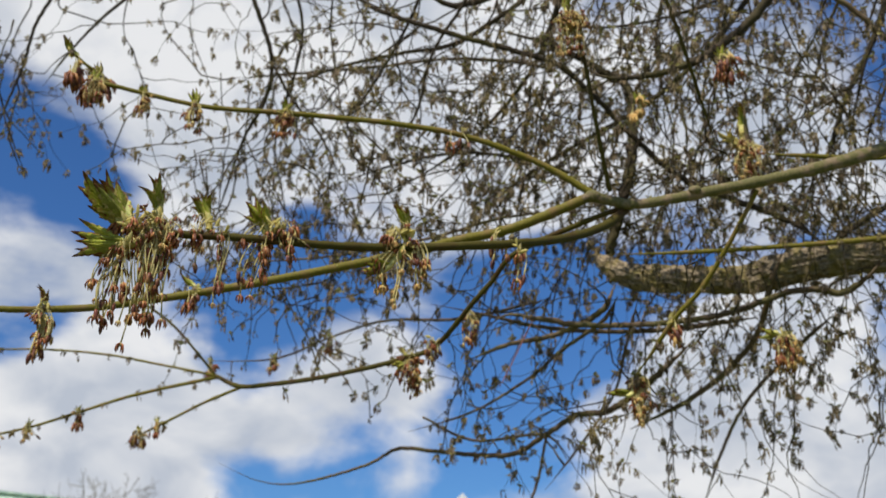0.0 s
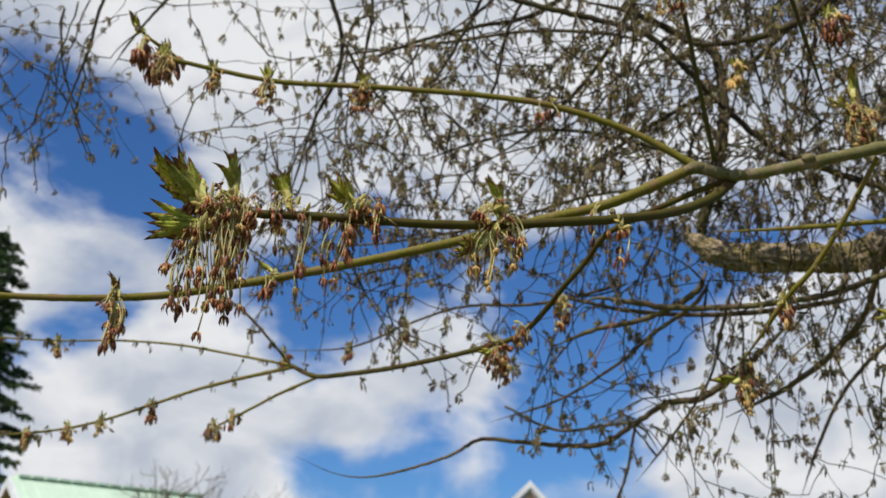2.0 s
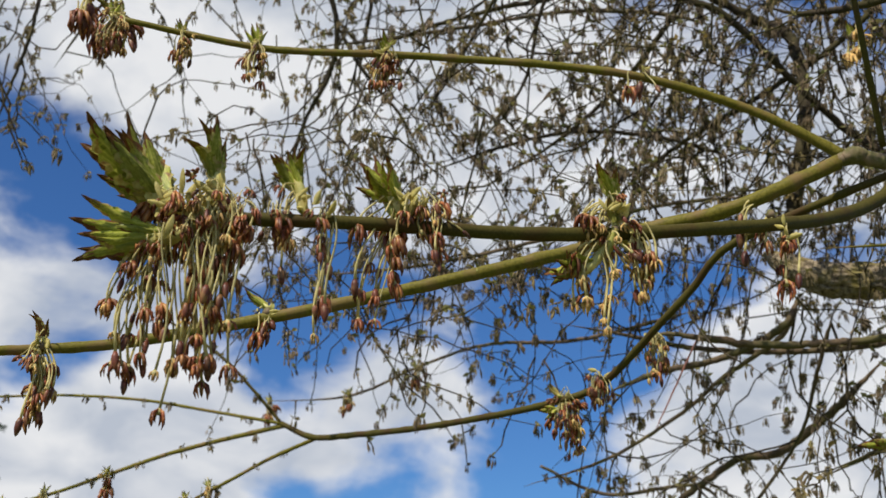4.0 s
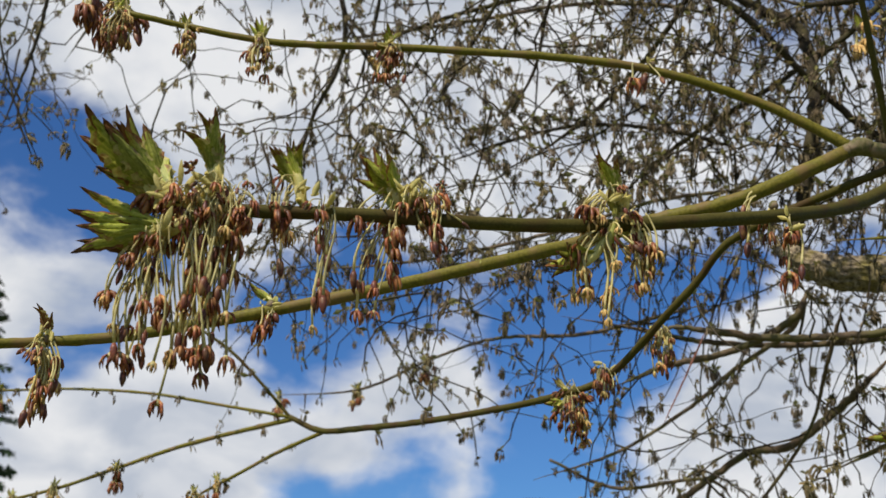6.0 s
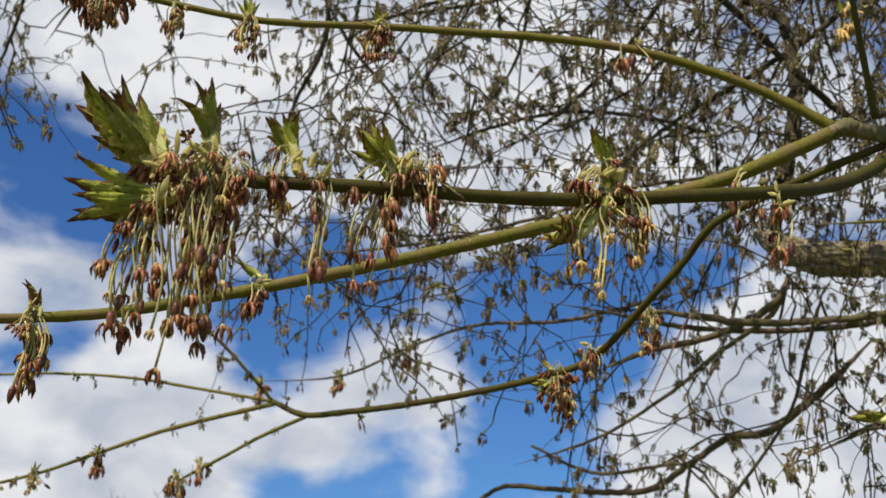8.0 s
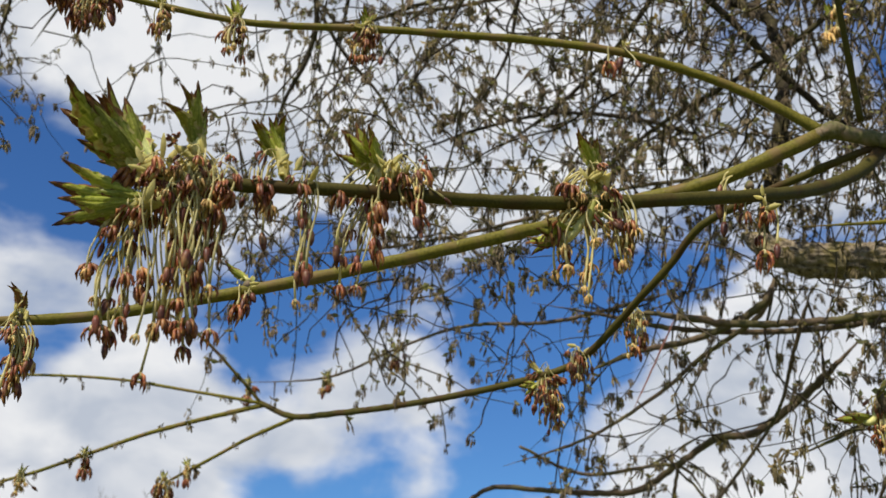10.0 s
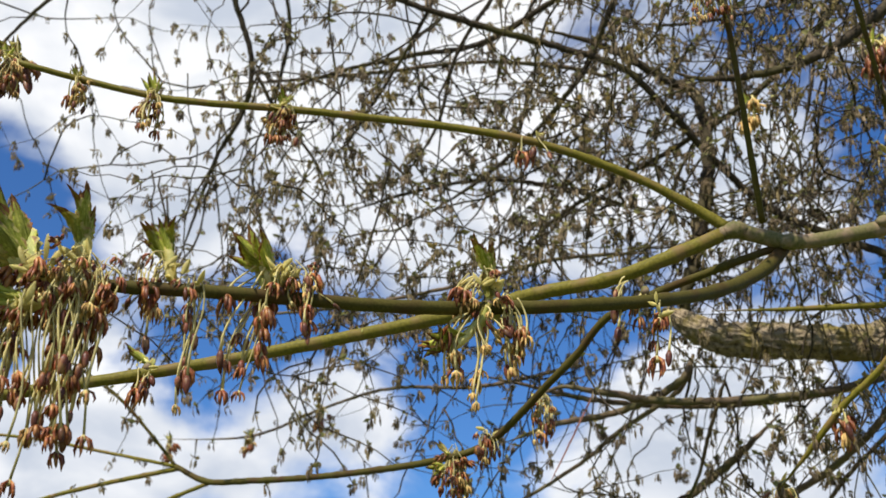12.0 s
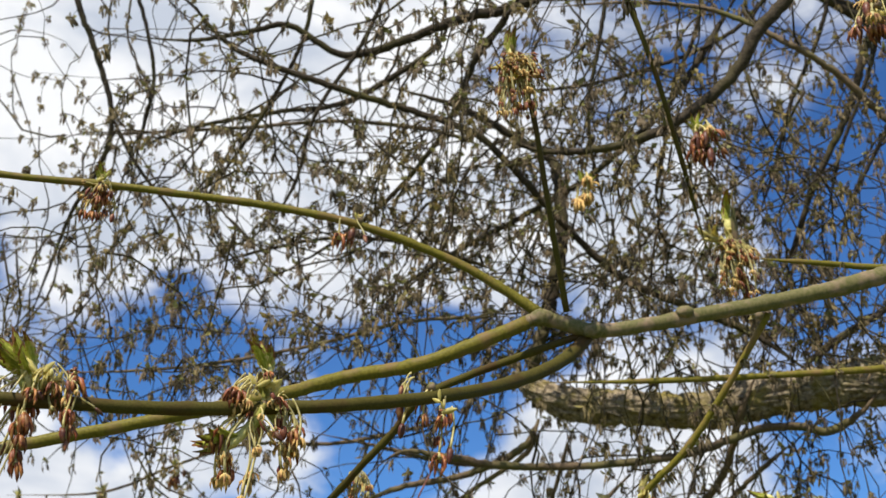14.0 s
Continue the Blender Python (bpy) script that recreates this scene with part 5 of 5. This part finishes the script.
slab("verge_board", [barn_at(0, 0) + front, barn_at(0, 0, -0.24) + front, barn_at(0, 4.7, -0.24) + front, barn_at(0, 4.7) + front], 0.05, MAT["white_paint"], barn, "white painted verge board")
slab("verge_board", [barn_at(0, 0) + front, barn_at(0, -4.7) + front, barn_at(0, -4.7, -0.24) + front, barn_at(0, 0, -0.24) + front], 0.05, MAT["white_paint"], barn)
inset = along * 0.35
for k in range(34):
    s0, s1 = -4.1 + k * 0.242, -4.1 + k * 0.242 + 0.225
    foot0, foot1 = G + across * s0 + inset, G + across * s1 + inset
    slab("board", [Vector((foot0.x, foot0.y, 0)), Vector((foot1.x, foot1.y, 0)), barn_at(0, s1, -0.12) + inset, barn_at(0, s0, -0.12) + inset], 0.04, MAT["red_board"], barn)
base0, base1 = G + across * 4.1 + inset, G + across * 4.1 + along * 4.4
slab("wall", [Vector((base0.x, base0.y, 0)), Vector((base1.x, base1.y, 0)), Vector((base1.x, base1.y, G.z - fall * 4.1 - 0.1)), Vector((base0.x, base0.y, G.z - fall * 4.1 - 0.1))], 0.15, MAT["red_board"], barn)
barn.location, barn.rotation_euler = (-8.15, 26.36, 0), (0, 0, radians(-0.65))

# a weathered post in front of the barn
post = mesh_object("fence_post", *tube(np.array([(0, 0, 0, 0.066), (0.01, 0, 1.0, 0.062), (0, 0.01, 2.16, 0.06), (0, 0, 2.25, 0.05)]), 14, 0.08, 8.0), [MAT["old_wood"]])
post.location = (-2.626, 7.27, 0)
tagged(post, "weathered grey wooden post standing in the grass", "post")

# ---- trees behind ----
MAT["spruce"] = material("spruce_needles", (0.025, 0.05, 0.018), (0.05, 0.085, 0.03), 6, 0.7, 0.0, (0.06, 0.075, 0.03), 0.8, vary=0.45, glow_through=0.1)
MAT["grey_twig"] = material("grey_twig_bark", (0.085, 0.07, 0.05), (0.15, 0.125, 0.09), 30, 0.85, 0.2, (0.16, 0.14, 0.06), 1.0, vary=0.2)


def spruce(place, height, spread, seed):
    r = np.random.default_rng(seed)
    base = tagged(new("spruce_tree"), "tall dark green spruce with drooping boughs", "tree", "spruces behind the barn")
    base.location = place
    mesh_object("trunk", *tube(np.array([(0, 0, 0, 0.22), (0.05, 0, height * 0.5, 0.13), (0, 0, height, 0.015)]), 10, 0.05, 3), [MAT["grey_twig"]], None, base)
    verts, faces, wood = [], [], []
    z = 1.0
    while z < height - 0.1:
        part = 1 - z / height
        reach = spread * (part ** 0.75) * r.uniform(0.75, 1.12) + 0.12
        for k in range(int(r.integers(4, 7))):
            a = r.uniform(0, 2 * np.pi)
            length = reach * r.uniform(0.55, 1.1)
            n = max(4, int(length / 0.11))
            line = []
            for i in range(n + 1):
                s = i / n
                p = np.array((math.cos(a) * length * s, math.sin(a) * length * s, z + 0.25 * length * s - 0.62 * length * s ** 1.6 + 0.18 * length * s ** 4))
                line.append((*p, 0.022 * (1 - 0.8 * s)))
                for m in range(9 if s > 0.1 else 2):
                    # hanging sprays of needles along the bough
                    d = np.array((math.cos(a + r.choice((-1, 1)) * r.uniform(0.3, 1.2)), math.sin(a + r.choice((-1, 1)) * r.uniform(0.3, 1.2)), r.uniform(-1.0, 0.15)))
                    d *= r.uniform(0.12, 0.30) * (0.6 + 0.5 * part)
                    side = np.cross(d, r.normal(0, 1, 3))
                    side *= r.uniform(0.03, 0.065) / (np.linalg.norm(side) + 1e-9)
                    q, c = p + r.normal(0, 0.03, 3), len(verts)
                    verts.extend([q - side * 0.5, q + d * 0.5 + side, q + d, q + d * 0.5 - side])
                    faces.append([c, c + 1, c + 2, c + 3])
            wood.append(tube(np.array(line), 4))
        z += r.uniform(0.13, 0.26)
    mesh_object("bough", *joined(wood), [MAT["grey_twig"]], None, base)
    tagged(mesh_object("crown", verts, faces, [MAT["spruce"]], None, base, "dark green needle sprays", smooth=False), kind="stuff")


spruce((-13.05, 30.2, 0), 13.0, 2.7, 3)
spruce((-14.9, 31.7, 0), 12.8, 2.6, 4)


def bare_tree(name, label, place, height, limbs, seed, thick, spread):
    """A leafless crooked tree: every limb forks again and again."""
    r = np.random.default_rng(seed)
    base = tagged(new(name), label, "tree", "bare trees beside the barn")
    base.location = place
    pieces = [[], []]

    def grow(p, d, length, rad, level):
        line, n = [], 5
        for i in range(n + 1):
            line.append((*p, rad * (1 - 0.45 * i / n)))
            d = d + r.normal(0, 0.16, 3) + np.array((0, 0, 0.05))
            d /= np.linalg.norm(d)
            p = p + d * length / n
            if level < 4 and i > 1 and r.random() < 0.88:
                side = d + r.normal(0, spread, 3)
                grow(p, side / np.linalg.norm(side), length * r.uniform(0.45, 0.75), rad * 0.55, level + 1)
        pieces[0 if level == 0 else 1].append(tube(np.array(line), 5 if level < 2 else 3))
    top = np.array((0.1, 0, height * 0.45))
    pieces[0].append(tube(spline([(0, 0, 0, thick), (0.05, 0.03, height * 0.25, thick * 0.8), (*top, thick * 0.7)], 0.3), 10, 0.1, 3))
    for k in range(limbs):
        a = 2 * np.pi * k / limbs + r.uniform(-0.3, 0.3)
        d = np.array((math.cos(a) * 0.7, math.sin(a) * 0.7, r.uniform(0.5, 1.1)))
        grow(top, d / np.linalg.norm(d), height * 0.27, thick * 0.45, 0)
    mesh_object("trunk", *joined(pieces[0]), [MAT["grey_twig"]], None, base)
    tagged(mesh_object("twig", *joined(pieces[1]), [MAT["grey_twig"]], None, base, "bare grey twigs"), kind="stuff")


bare_tree("fruit_tree", "leafless old fruit tree with crooked grey branches", (-5.62, 22.8, 0), 4.75, 6, 11, 0.13, 0.7)
bare_tree("fruit_tree", "smaller leafless brushy tree beside the fruit tree", (-4.08, 26.2, 0), 4.45, 7, 12, 0.09, 0.5)
